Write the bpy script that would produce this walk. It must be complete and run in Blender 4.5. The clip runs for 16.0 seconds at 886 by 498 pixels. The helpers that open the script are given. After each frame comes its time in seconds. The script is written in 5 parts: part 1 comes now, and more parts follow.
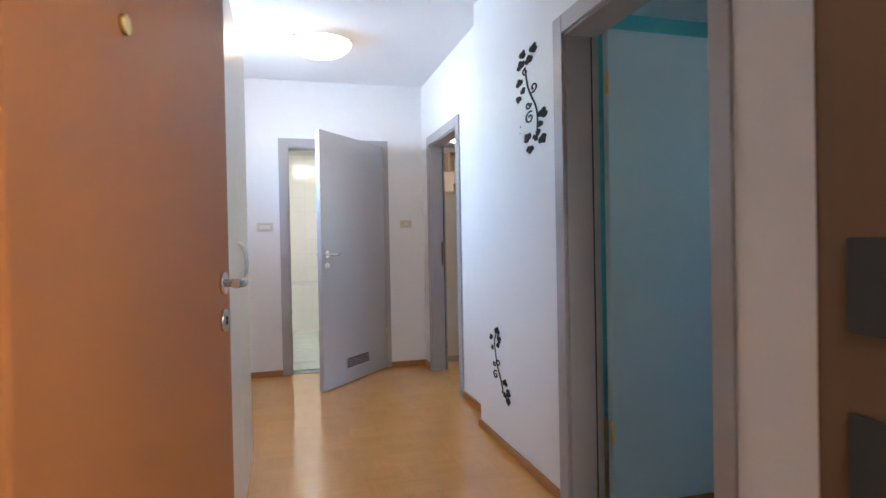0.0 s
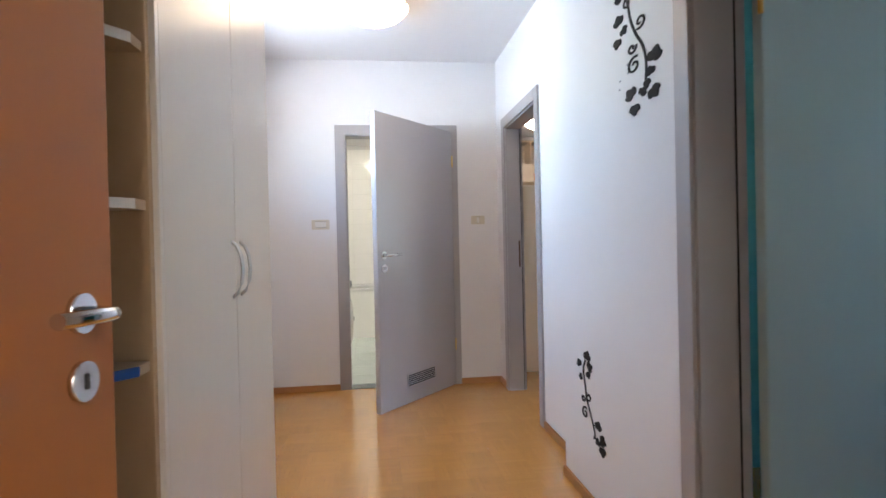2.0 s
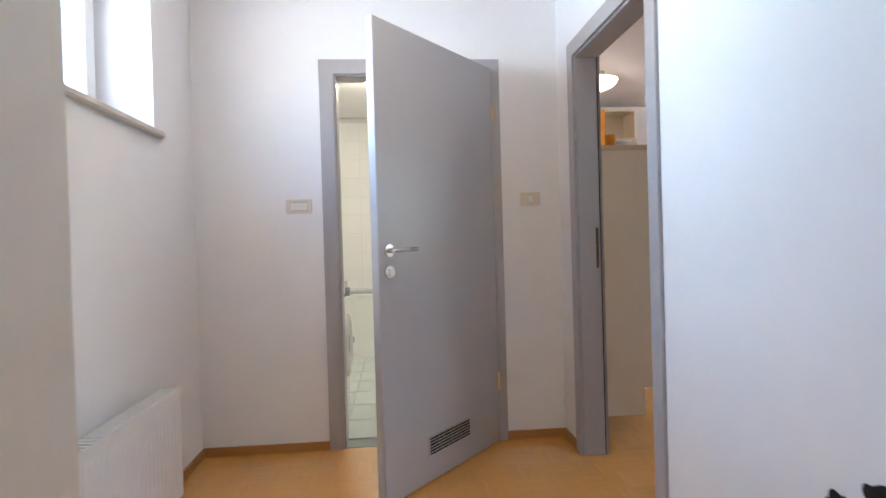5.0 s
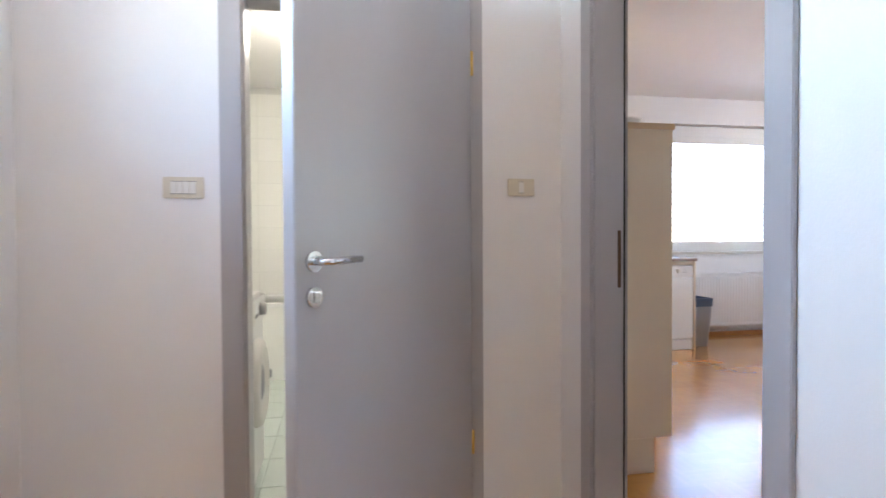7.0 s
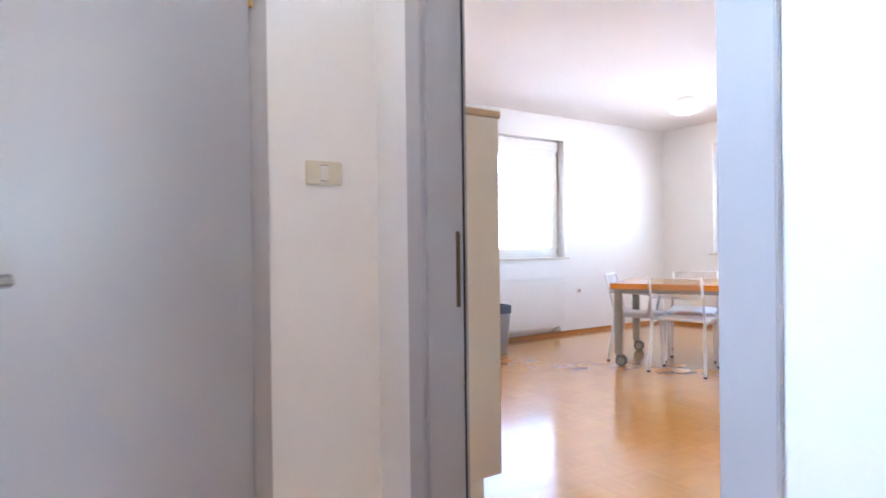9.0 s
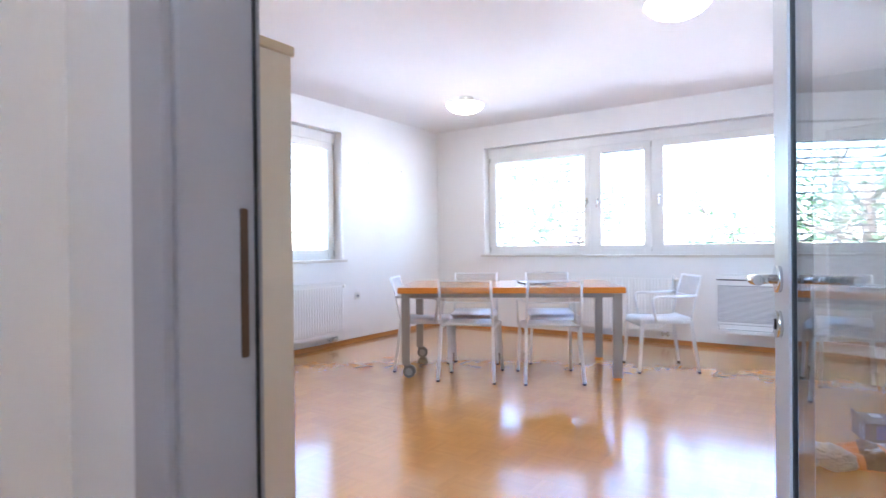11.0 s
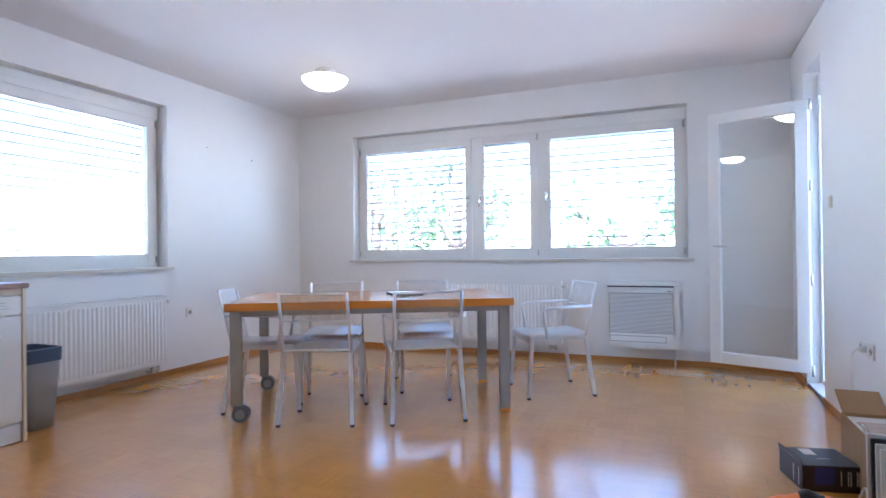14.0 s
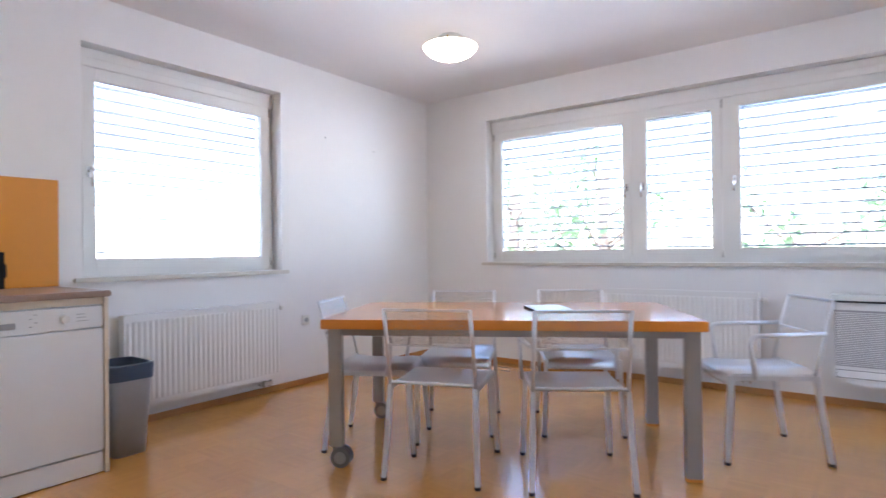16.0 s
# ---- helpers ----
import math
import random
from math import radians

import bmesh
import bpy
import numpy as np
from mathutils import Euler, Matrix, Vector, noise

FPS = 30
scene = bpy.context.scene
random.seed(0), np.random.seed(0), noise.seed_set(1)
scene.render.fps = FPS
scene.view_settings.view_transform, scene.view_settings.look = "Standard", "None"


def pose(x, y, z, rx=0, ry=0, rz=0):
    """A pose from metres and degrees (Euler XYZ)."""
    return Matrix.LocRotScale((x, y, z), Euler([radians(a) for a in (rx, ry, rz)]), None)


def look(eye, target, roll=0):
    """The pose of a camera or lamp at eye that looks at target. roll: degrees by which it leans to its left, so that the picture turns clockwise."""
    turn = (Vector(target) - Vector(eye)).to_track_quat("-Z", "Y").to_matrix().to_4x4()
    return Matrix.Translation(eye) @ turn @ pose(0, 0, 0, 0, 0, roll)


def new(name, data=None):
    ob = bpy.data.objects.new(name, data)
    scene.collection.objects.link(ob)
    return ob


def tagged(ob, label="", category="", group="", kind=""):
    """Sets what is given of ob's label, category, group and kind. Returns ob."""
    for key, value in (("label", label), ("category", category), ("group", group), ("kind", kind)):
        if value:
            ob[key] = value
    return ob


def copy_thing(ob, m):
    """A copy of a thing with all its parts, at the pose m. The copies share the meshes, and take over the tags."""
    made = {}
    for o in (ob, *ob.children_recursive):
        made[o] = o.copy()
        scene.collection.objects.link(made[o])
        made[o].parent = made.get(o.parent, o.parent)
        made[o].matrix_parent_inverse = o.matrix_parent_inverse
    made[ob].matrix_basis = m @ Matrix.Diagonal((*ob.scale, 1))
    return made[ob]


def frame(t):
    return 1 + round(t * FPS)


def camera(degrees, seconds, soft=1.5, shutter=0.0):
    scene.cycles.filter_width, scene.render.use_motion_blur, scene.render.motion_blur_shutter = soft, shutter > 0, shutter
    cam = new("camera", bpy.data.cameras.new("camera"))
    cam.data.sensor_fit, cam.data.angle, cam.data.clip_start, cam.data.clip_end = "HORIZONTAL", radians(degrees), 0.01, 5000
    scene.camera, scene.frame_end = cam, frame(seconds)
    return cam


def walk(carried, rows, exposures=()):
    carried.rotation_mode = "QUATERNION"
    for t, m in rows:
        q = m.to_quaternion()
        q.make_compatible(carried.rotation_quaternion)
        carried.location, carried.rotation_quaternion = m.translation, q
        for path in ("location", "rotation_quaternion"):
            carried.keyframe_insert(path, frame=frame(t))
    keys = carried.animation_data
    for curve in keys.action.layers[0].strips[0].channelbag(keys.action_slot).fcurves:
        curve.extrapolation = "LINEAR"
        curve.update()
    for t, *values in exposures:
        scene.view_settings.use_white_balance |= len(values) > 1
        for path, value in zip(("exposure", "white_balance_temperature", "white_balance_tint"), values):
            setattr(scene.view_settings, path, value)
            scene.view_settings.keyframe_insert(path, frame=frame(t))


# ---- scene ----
cam = camera(76.8, 16.0, shutter=0.5)
PATH = [
    (0, (-0.178, 0.109, 1.123), (0.361, 2.035, 1.101), -1.1),
    (0.5, (-0.1, 0.308, 1.124), (0.403, 2.244, 1.102), -1.3),
    (1, (-0.046, 0.446, 1.132), (0.402, 2.395, 1.11), -1.3),
    (1.5, (0.001, 0.585, 1.121), (0.342, 2.556, 1.099), -1.4),
    (2, (0.055, 0.744, 1.117), (0.299, 2.729, 1.099), -1.3),
    (2.5, (0.102, 0.926, 1.101), (0.292, 2.917, 1.082), -1.3),
    (3, (0.159, 1.163, 1.093), (0.312, 3.157, 1.07), -1.3),
    (3.5, (0.192, 1.425, 1.061), (0.302, 3.422, 1.047), -1.3),
    (4, (0.184, 1.653, 1.061), (0.296, 3.65, 1.048), -1.1),
    (4.2, (0.174, 1.746, 1.066), (0.3, 3.741, 1.046), -1.2),
    (6.3, (0.124, 2.792, 1.085), (0.369, 4.777, 1.064), -1.1),
    (6.5, (0.135, 2.867, 1.096), (0.404, 4.848, 1.066), -0.9),
    (7, (0.173, 3.051, 1.107), (0.546, 5.016, 1.067), -0.3),
    (7.5, (0.188, 3.217, 1.109), (0.769, 5.13, 1.082), -0.5),
    (8, (0.22, 3.327, 1.097), (0.956, 5.186, 1.072), -0.3),
    (8.5, (0.283, 3.48, 1.104), (1.187, 5.264, 1.082), -0.3),
    (9, (0.332, 3.621, 1.092), (1.385, 5.321, 1.081), -0.7),
    (9.5, (0.394, 3.79, 1.1), (1.635, 5.359, 1.095), -1.0),
    (10, (0.457, 3.889, 1.091), (1.845, 5.328, 1.085), -0.9),
    (10.2, (0.502, 3.971, 1.096), (1.952, 5.349, 1.087), -0.8),
    (12.3, (0.992, 4.382, 1.014), (2.796, 5.245, 1.022), -0.6),
    (12.5, (1.061, 4.406, 1.009), (2.869, 5.262, 1.019), -0.6),
    (13, (1.236, 4.42, 1.024), (3.044, 5.275, 1.032), -0.7),
    (13.5, (1.382, 4.445, 1.022), (3.209, 5.258, 1.03), -0.7),
    (14, (1.578, 4.52, 1.047), (3.425, 5.287, 1.055), -0.7),
    (14.5, (1.779, 4.623, 1.056), (3.63, 5.382, 1.062), -0.8),
    (15, (1.985, 4.719, 1.057), (3.802, 5.555, 1.065), -0.8),
    (15.5, (2.201, 4.852, 1.067), (3.933, 5.851, 1.075), -0.8),
    (16, (2.376, 4.94, 1.067), (3.979, 6.136, 1.077), -0.7),
]
walk(cam, [(t, look(*r)) for t, *r in PATH], exposures=[(0, 3.86, 5800, 12), (1, 3.9, 6050, 13), (2, 3.92, 6150, 13), (4, 3.9, 6200, 12), (6.5, 3.97, 6150, 12), (7.5, 4.33, 6000, 11), (9, 4.7, 5700, 11), (10.2, 4.7, 5600, 11), (12.3, 3.9, 5050, 9), (14, 3.8, 5150, 9), (16, 3.85, 5700, 12)])

# ---- world, sun, large lights ----
world = bpy.data.worlds.new("world")
scene.world = world
world.use_nodes = True
_sky = world.node_tree.nodes.new("ShaderNodeTexSky")
_sky.sky_type, _sky.sun_disc = 'NISHITA', False
_sky.sun_elevation, _sky.sun_rotation = radians(70), radians(275)
_bg = world.node_tree.nodes["Background"]
world.node_tree.links.new(_sky.outputs[0], _bg.inputs[0])
_bg.inputs[1].default_value = 0.15
_sun = bpy.data.lights.new("sun", 'SUN')
_sun.energy, _sun.angle, _sun.color = 4.5, radians(0.6), (1.0, 0.95, 0.87)
sun = new("sun", _sun)
sun.matrix_world = look((-10.5, 1, 30), (0, 0, 0))
# sky light entering by the high hall window
_sk = bpy.data.lights.new("hall_window_sky", 'AREA')
_sk.shape, _sk.size, _sk.size_y, _sk.energy, _sk.color = 'RECTANGLE', 1.2, 0.6, 1.9, (0.50, 0.78, 1.0)
_sk.spread = radians(110)
hall_window_sky = new("hall_window_sky", _sk)
hall_window_sky.matrix_world = pose(-1.19, 4.015, 1.96, 0, -90, 0)


# ---- materials ----
def mat(name, color, rough=0.5, metal=0.0, vary=0.06, scale=6.0, bump=0.0, bump_scale=60.0, coat=0.0, emit=0.0, alpha=1.0, trans=0.0, stretch=(1, 1, 1), island=0.0, obj=0.0, block=0.0, rough_vary=0.0, emit_color=None):
    m = bpy.data.materials.new(name)
    m.use_nodes = True
    nt = m.node_tree
    b = nt.nodes["Principled BSDF"]
    b.inputs["Roughness"].default_value = rough
    b.inputs["Metallic"].default_value = metal
    b.inputs["Coat Weight"].default_value = coat
    b.inputs["Coat Roughness"].default_value = 0.13
    b.inputs["Alpha"].default_value = alpha
    b.inputs["Transmission Weight"].default_value = trans
    if emit:
        b.inputs["Emission Color"].default_value = (*(emit_color or color), 1)
        b.inputs["Emission Strength"].default_value = emit
    co = nt.nodes.new("ShaderNodeTexCoord")
    mp = nt.nodes.new("ShaderNodeMapping")
    mp.inputs["Scale"].default_value = stretch
    nt.links.new(co.outputs["Object"], mp.inputs[0])

    def noise_node(s, detail=4.0):
        n = nt.nodes.new("ShaderNodeTexNoise")
        n.inputs["Scale"].default_value, n.inputs["Detail"].default_value = s, detail
        nt.links.new(mp.outputs[0], n.inputs["Vector"])
        return n
    value = None

    def add(sock, amount):
        nonlocal value
        k = nt.nodes.new("ShaderNodeMath")
        k.operation = 'MULTIPLY_ADD'
        k.inputs[1].default_value, k.inputs[2].default_value = amount, -amount / 2
        nt.links.new(sock, k.inputs[0])
        if value is None:
            value = k.outputs[0]
        else:
            a = nt.nodes.new("ShaderNodeMath")
            nt.links.new(value, a.inputs[0]), nt.links.new(k.outputs[0], a.inputs[1])
            value = a.outputs[0]
    if vary:
        add(noise_node(scale).outputs["Fac"], vary * 2)
        add(noise_node(scale * 7.3).outputs["Fac"], vary)
    if island:
        g = nt.nodes.new("ShaderNodeNewGeometry")
        add(g.outputs["Random Per Island"], island)
    if obj:
        g = nt.nodes.new("ShaderNodeObjectInfo")
        add(g.outputs["Random"], obj)
    if block:
        g, sc, fl, wn = (nt.nodes.new(k) for k in ("ShaderNodeNewGeometry", "ShaderNodeVectorMath", "ShaderNodeVectorMath", "ShaderNodeTexWhiteNoise"))
        sc.operation, fl.operation = 'MULTIPLY', 'FLOOR'
        sc.inputs[1].default_value = (6.25, 6.25, 0.0)
        nt.links.new(g.outputs["Position"], sc.inputs[0]), nt.links.new(sc.outputs[0], fl.inputs[0]), nt.links.new(fl.outputs[0], wn.inputs["Vector"])
        add(wn.outputs["Value"], block)
    if value is None:
        b.inputs["Base Color"].default_value = (*color, 1)
    else:
        one = nt.nodes.new("ShaderNodeMath")
        one.inputs[1].default_value = 1.0
        nt.links.new(value, one.inputs[0])
        mul = nt.nodes.new("ShaderNodeVectorMath")
        mul.operation = 'SCALE'
        mul.inputs[0].default_value = color
        nt.links.new(one.outputs[0], mul.inputs["Scale"])
        nt.links.new(mul.outputs[0], b.inputs["Base Color"])
    if rough_vary:
        r = nt.nodes.new("ShaderNodeMapRange")
        r.inputs["To Min"].default_value, r.inputs["To Max"].default_value = max(0.02, rough - rough_vary), rough + rough_vary
        nt.links.new(noise_node(scale * 1.7).outputs["Fac"], r.inputs[0])
        nt.links.new(r.outputs[0], b.inputs["Roughness"])
    if bump:
        n = noise_node(bump_scale, 3.0)
        u = nt.nodes.new("ShaderNodeBump")
        u.inputs["Strength"].default_value, u.inputs["Distance"].default_value = 1.0, bump
        nt.links.new(n.outputs["Fac"], u.inputs["Height"])
        nt.links.new(u.outputs[0], b.inputs["Normal"])
    return m


def glass_mat(name, tint=(1, 1, 1), refl=0.035):
    m = bpy.data.materials.new(name)
    m.use_nodes = True
    nt = m.node_tree
    nt.nodes.remove(nt.nodes["Principled BSDF"])
    t, g, mix, f, p, k = (nt.nodes.new(n) for n in ("ShaderNodeBsdfTransparent", "ShaderNodeBsdfGlossy", "ShaderNodeMixShader", "ShaderNodeLayerWeight", "ShaderNodeMath", "ShaderNodeMath"))
    t.inputs[0].default_value = (*tint, 1)
    g.inputs["Roughness"].default_value = 0.005
    f.inputs[0].default_value = 0.5
    p.operation, p.inputs[1].default_value = 'POWER', 4.0
    k.operation, k.inputs[1].default_value, k.inputs[2].default_value = 'MULTIPLY_ADD', 0.95 - refl, refl
    nt.links.new(f.outputs["Facing"], p.inputs[0]), nt.links.new(p.outputs[0], k.inputs[0])
    nt.links.new(k.outputs[0], mix.inputs[0]), nt.links.new(t.outputs[0], mix.inputs[1]), nt.links.new(g.outputs[0], mix.inputs[2])
    nt.links.new(mix.outputs[0], nt.nodes["Material Output"].inputs[0])
    return m


M_WALL = mat("wall_paint", (0.80, 0.79, 0.785), 0.75, vary=0.025, scale=1.3, bump=0.0004, bump_scale=170)
M_CEIL = mat("ceiling_paint", (0.80, 0.785, 0.78), 0.8, vary=0.02, scale=1.0, bump=0.0004, bump_scale=150)
M_GREY = mat("grey_door_laminate", (0.45, 0.44, 0.455), 0.32, vary=0.03, scale=3, bump=0.0002, bump_scale=300)
# grey door laminate with the side room's teal light mixed into the colour
M_GREY_TEAL_LIT = mat("teal_lit_grey_laminate", (0.42, 0.57, 0.60), 0.38, vary=0.03, scale=3, bump=0.0002, bump_scale=300)
M_CASE = mat("grey_casing_laminate", (0.40, 0.38, 0.385), 0.38, vary=0.03, scale=3, bump=0.0002, bump_scale=300)
# grey laminate lightened for the window light that falls on the glazed door
M_GREY_LIT = mat("window_lit_grey_laminate", (0.56, 0.555, 0.57), 0.38, vary=0.03, scale=3, bump=0.0002, bump_scale=300)
M_GROUTW = mat("white_grout", (0.62, 0.62, 0.60), 0.8, vary=0.04, scale=40)
M_DARK = mat("dark_gasket", (0.02, 0.02, 0.022), 0.6, vary=0.1)
M_BROWN = mat("brown_entrance_laminate", (0.42, 0.155, 0.042), 0.5, vary=0.06, scale=2.5, stretch=(1, 1, 0.25), bump=0.0003, bump_scale=200)
M_BROWNFR = mat("brown_frame_paint", (0.10, 0.055, 0.03), 0.45, vary=0.08)
M_CHROME = mat("chrome", (0.72, 0.73, 0.75), 0.12, 1.0, vary=0.02, rough_vary=0.04)
M_STEEL = mat("brushed_steel", (0.55, 0.54, 0.52), 0.3, 1.0, vary=0.05, stretch=(1, 1, 12))
M_BRASS = mat("brass", (0.72, 0.5, 0.16), 0.3, 1.0, vary=0.05)
M_WARD = mat("cream_wardrobe_laminate", (0.72, 0.66, 0.58), 0.33, vary=0.02, scale=24, stretch=(1, 1, 0.15))
M_SHELF = mat("tan_shelf_board", (0.47, 0.32, 0.18), 0.5, vary=0.05, scale=10)
M_BASE = mat("oak_baseboard", (0.42, 0.19, 0.055), 0.4, vary=0.12, scale=8, stretch=(1, 1, 4))
M_PARQ = mat("parquet_strip", (0.60, 0.29, 0.062), 0.22, vary=0.08, scale=4, island=0.07, block=0.08, coat=0.8)
M_PARQP = mat("parquet_piece", (0.60, 0.29, 0.062), 0.22, vary=0.08, scale=4, obj=0.07, block=0.08, coat=0.8)
for m_ in (M_PARQ, M_PARQP):
    m_.node_tree.nodes["Principled BSDF"].inputs["Coat IOR"].default_value = 1.6
M_BEECH = mat("beech_edge", (0.64, 0.47, 0.29), 0.45, vary=0.05, scale=10)
M_SUBF = mat("subfloor", (0.16, 0.07, 0.02), 0.6, vary=0.1)
M_WIN = mat("white_window_frame", (0.74, 0.73, 0.71), 0.35, vary=0.02, scale=4)
M_SILL = mat("pale_stone_sill", (0.62, 0.58, 0.53), 0.4, vary=0.06, scale=20)
# pale slats coloured near black, to stand for their shade against the sky
M_SLAT_BACKLIT = mat("backlit_dark_slat", (0.045, 0.05, 0.055), 0.6, 0.0, vary=0.03)
M_GLASS = glass_mat("window_glass")
M_FROST = glass_mat("balcony_glass", (0.99, 1.0, 1.0), 0.12)
M_DGLASS = glass_mat("door_glass", (0.80, 0.84, 0.85), 0.06)
M_LAMP = mat("opal_lamp_glass", (1.0, 0.93, 0.82), 0.25, vary=0, emit=1.5, emit_color=(1.0, 0.85, 0.66))
M_LAMPH = mat("warm_opal_glass", (1.0, 0.93, 0.82), 0.25, vary=0, emit=1.05, emit_color=(1.0, 0.74, 0.47))
M_LAMP2 = mat("bright_opal_glass", (1.0, 0.95, 0.85), 0.25, vary=0, emit=8.0, emit_color=(1.0, 0.9, 0.72))
M_LAMPB = mat("bath_opal_glass", (1.0, 0.95, 0.85), 0.25, vary=0, emit=5.5, emit_color=(1.0, 0.9, 0.72))
M_LAMPIN = mat("dim_opal_glass", (1.0, 0.93, 0.82), 0.4, vary=0, emit=0.035, emit_color=(1.0, 0.83, 0.62))
M_MINT = mat("teal_wall_paint", (0.10, 0.42, 0.42), 0.75, vary=0.03, scale=1.3)
M_WHITE = mat("white_enamel", (0.78, 0.78, 0.77), 0.28, vary=0.02, scale=4)
M_PLAST = mat("white_plastic", (0.74, 0.72, 0.67), 0.4, vary=0.02)
M_IVORY = mat("ivory_plastic", (0.66, 0.60, 0.48), 0.4, vary=0.03)
M_TILE = mat("white_wall_tile", (0.80, 0.80, 0.77), 0.15, vary=0.02, obj=0.03)
M_FTILE = mat("pale_green_floor_tile", (0.50, 0.56, 0.52), 0.25, vary=0.05, scale=9, obj=0.05)
M_GROUT = mat("grout", (0.30, 0.33, 0.31), 0.85, vary=0.06, scale=40)
M_TABLE = mat("orange_table_laminate", (0.66, 0.24, 0.03), 0.16, vary=0.04, scale=3, coat=0.3)
M_TEDGE = mat("orange_table_edge", (0.66, 0.24, 0.025), 0.4, vary=0.04, scale=3)
M_ALU = mat("satin_aluminium", (0.72, 0.74, 0.77), 0.34, 0.6, vary=0.03, scale=6)
M_LEG = mat("grey_lacquered_leg", (0.36, 0.355, 0.35), 0.4, 0.4, vary=0.04)
M_RUBBER = mat("dark_rubber", (0.02, 0.019, 0.018), 0.7, vary=0.1)
M_WHEEL = mat("grey_castor", (0.16, 0.16, 0.165), 0.45, vary=0.06)
M_ORANGE = mat("orange_laminate", (0.70, 0.27, 0.02), 0.35, vary=0.04)
M_WORKTOP = mat("brown_worktop", (0.30, 0.20, 0.15), 0.35, vary=0.14, scale=40)
M_CREAM = mat("cream_cabinet_front", (0.76, 0.66, 0.51), 0.4, vary=0.02, scale=4)
# blue of the daylight reflected by one shelf, put into a colour
M_BLUE_SHEEN = mat("blue_daylight_sheen", (0.03, 0.10, 0.34), 0.25, vary=0.05)
M_BIN = mat("grey_blue_bin", (0.36, 0.39, 0.45), 0.45, vary=0.04)
M_BINLID = mat("dark_bin_rim", (0.06, 0.09, 0.15), 0.4, vary=0.05)
M_BLACK = mat("black_vinyl", (0.010, 0.009, 0.010), 0.85, vary=0.1)
M_ACGRID = mat("ac_grille", (0.33, 0.33, 0.34), 0.5, vary=0.03)
M_LEAF = mat("foliage", (0.07, 0.12, 0.04), 0.6, vary=0.3, scale=2, island=0.5)
M_BARK = mat("bark", (0.10, 0.07, 0.05), 0.9, vary=0.3, scale=8, bump=0.01, bump_scale=20)
# ground out of view, coloured pale to reflect daylight up
M_GROUND_BOUNCE = mat("pale_bounce_ground", (0.50, 0.52, 0.54), 0.9, vary=0.15, scale=0.6)
M_FACADE = mat("pale_render_facade", (0.70, 0.68, 0.63), 0.8, vary=0.05, scale=0.7)
M_CONC = mat("grey_stone_floor", (0.30, 0.29, 0.28), 0.5, vary=0.1, scale=12)


# ---- mesh tools ----
def box(bm, x0, x1, y0, y1, z0, z1, bevel=0.0, m=None):
    t = bmesh.new() if bevel else bm
    vs = [t.verts.new((x, y, z)) for x in (x0, x1) for y in (y0, y1) for z in (z0, z1)]
    for f in ((0, 1, 3, 2), (4, 6, 7, 5), (0, 4, 5, 1), (2, 3, 7, 6), (0, 2, 6, 4), (1, 5, 7, 3)):
        t.faces.new([vs[i] for i in f])
    if bevel:
        bmesh.ops.bevel(t, geom=list(t.edges), offset=bevel, segments=2, affect='EDGES', clamp_overlap=True)
        merge(bm, t, m)
    elif m is not None:
        for v in vs:
            v.co = m @ v.co
    return bm


def merge(bm, t, m=None):
    lut = [bm.verts.new(m @ v.co if m is not None else v.co) for v in t.verts]
    t.verts.index_update()
    for f in t.faces:
        nf = bm.faces.new([lut[v.index] for v in f.verts])
        nf.smooth = f.smooth
    t.free()


def cyl(bm, p, q, r, r2=None, seg=16, smooth=True):
    p, q = Vector(p), Vector(q)
    r2 = r if r2 is None else r2
    t = bmesh.new()
    bmesh.ops.create_cone(t, cap_ends=True, segments=seg, radius1=r, radius2=r2, depth=(q - p).length)
    for f in t.faces:
        f.smooth = smooth and len(f.verts) == 4
    m = Matrix.Translation((p + q) / 2) @ (q - p).to_track_quat('Z', 'Y').to_matrix().to_4x4()
    merge(bm, t, m)
    return bm


def lathe(bm, profile, seg=32, m=None):
    rings = []
    for r, z in profile:
        ring = [Vector((r * math.cos(2 * math.pi * i / seg), r * math.sin(2 * math.pi * i / seg), z)) for i in range(seg)]
        rings.append([bm.verts.new(m @ v if m is not None else v) for v in ring])
    for a, b in zip(rings, rings[1:]):
        for i in range(seg):
            f = bm.faces.new((a[i], a[(i + 1) % seg], b[(i + 1) % seg], b[i]))
            f.smooth = True
    for ring, rev in ((rings[0], True), (rings[-1], False)):
        if profile[0 if rev else -1][0] > 1e-4:
            bm.faces.new(ring[::-1] if rev else ring)
    return bm


def tube(bm, pts, r, seg=8, flat=1.0):
    pts = [Vector(p) for p in pts]
    rings = []
    for i, p in enumerate(pts):
        d = (pts[min(i + 1, len(pts) - 1)] - pts[max(i - 1, 0)]).normalized()
        up = Vector((0, 0, 1)) if abs(d.z) < 0.95 else Vector((1, 0, 0))
        a = d.cross(up).normalized()
        b = a.cross(d)
        rings.append([bm.verts.new(p + a * r * math.cos(2 * math.pi * k / seg) + b * r * flat * math.sin(2 * math.pi * k / seg)) for k in range(seg)])
    for a, b in zip(rings, rings[1:]):
        for k in range(seg):
            f = bm.faces.new((a[k], a[(k + 1) % seg], b[(k + 1) % seg], b[k]))
            f.smooth = True
    bm.faces.new(rings[0][::-1]), bm.faces.new(rings[-1])
    return bm


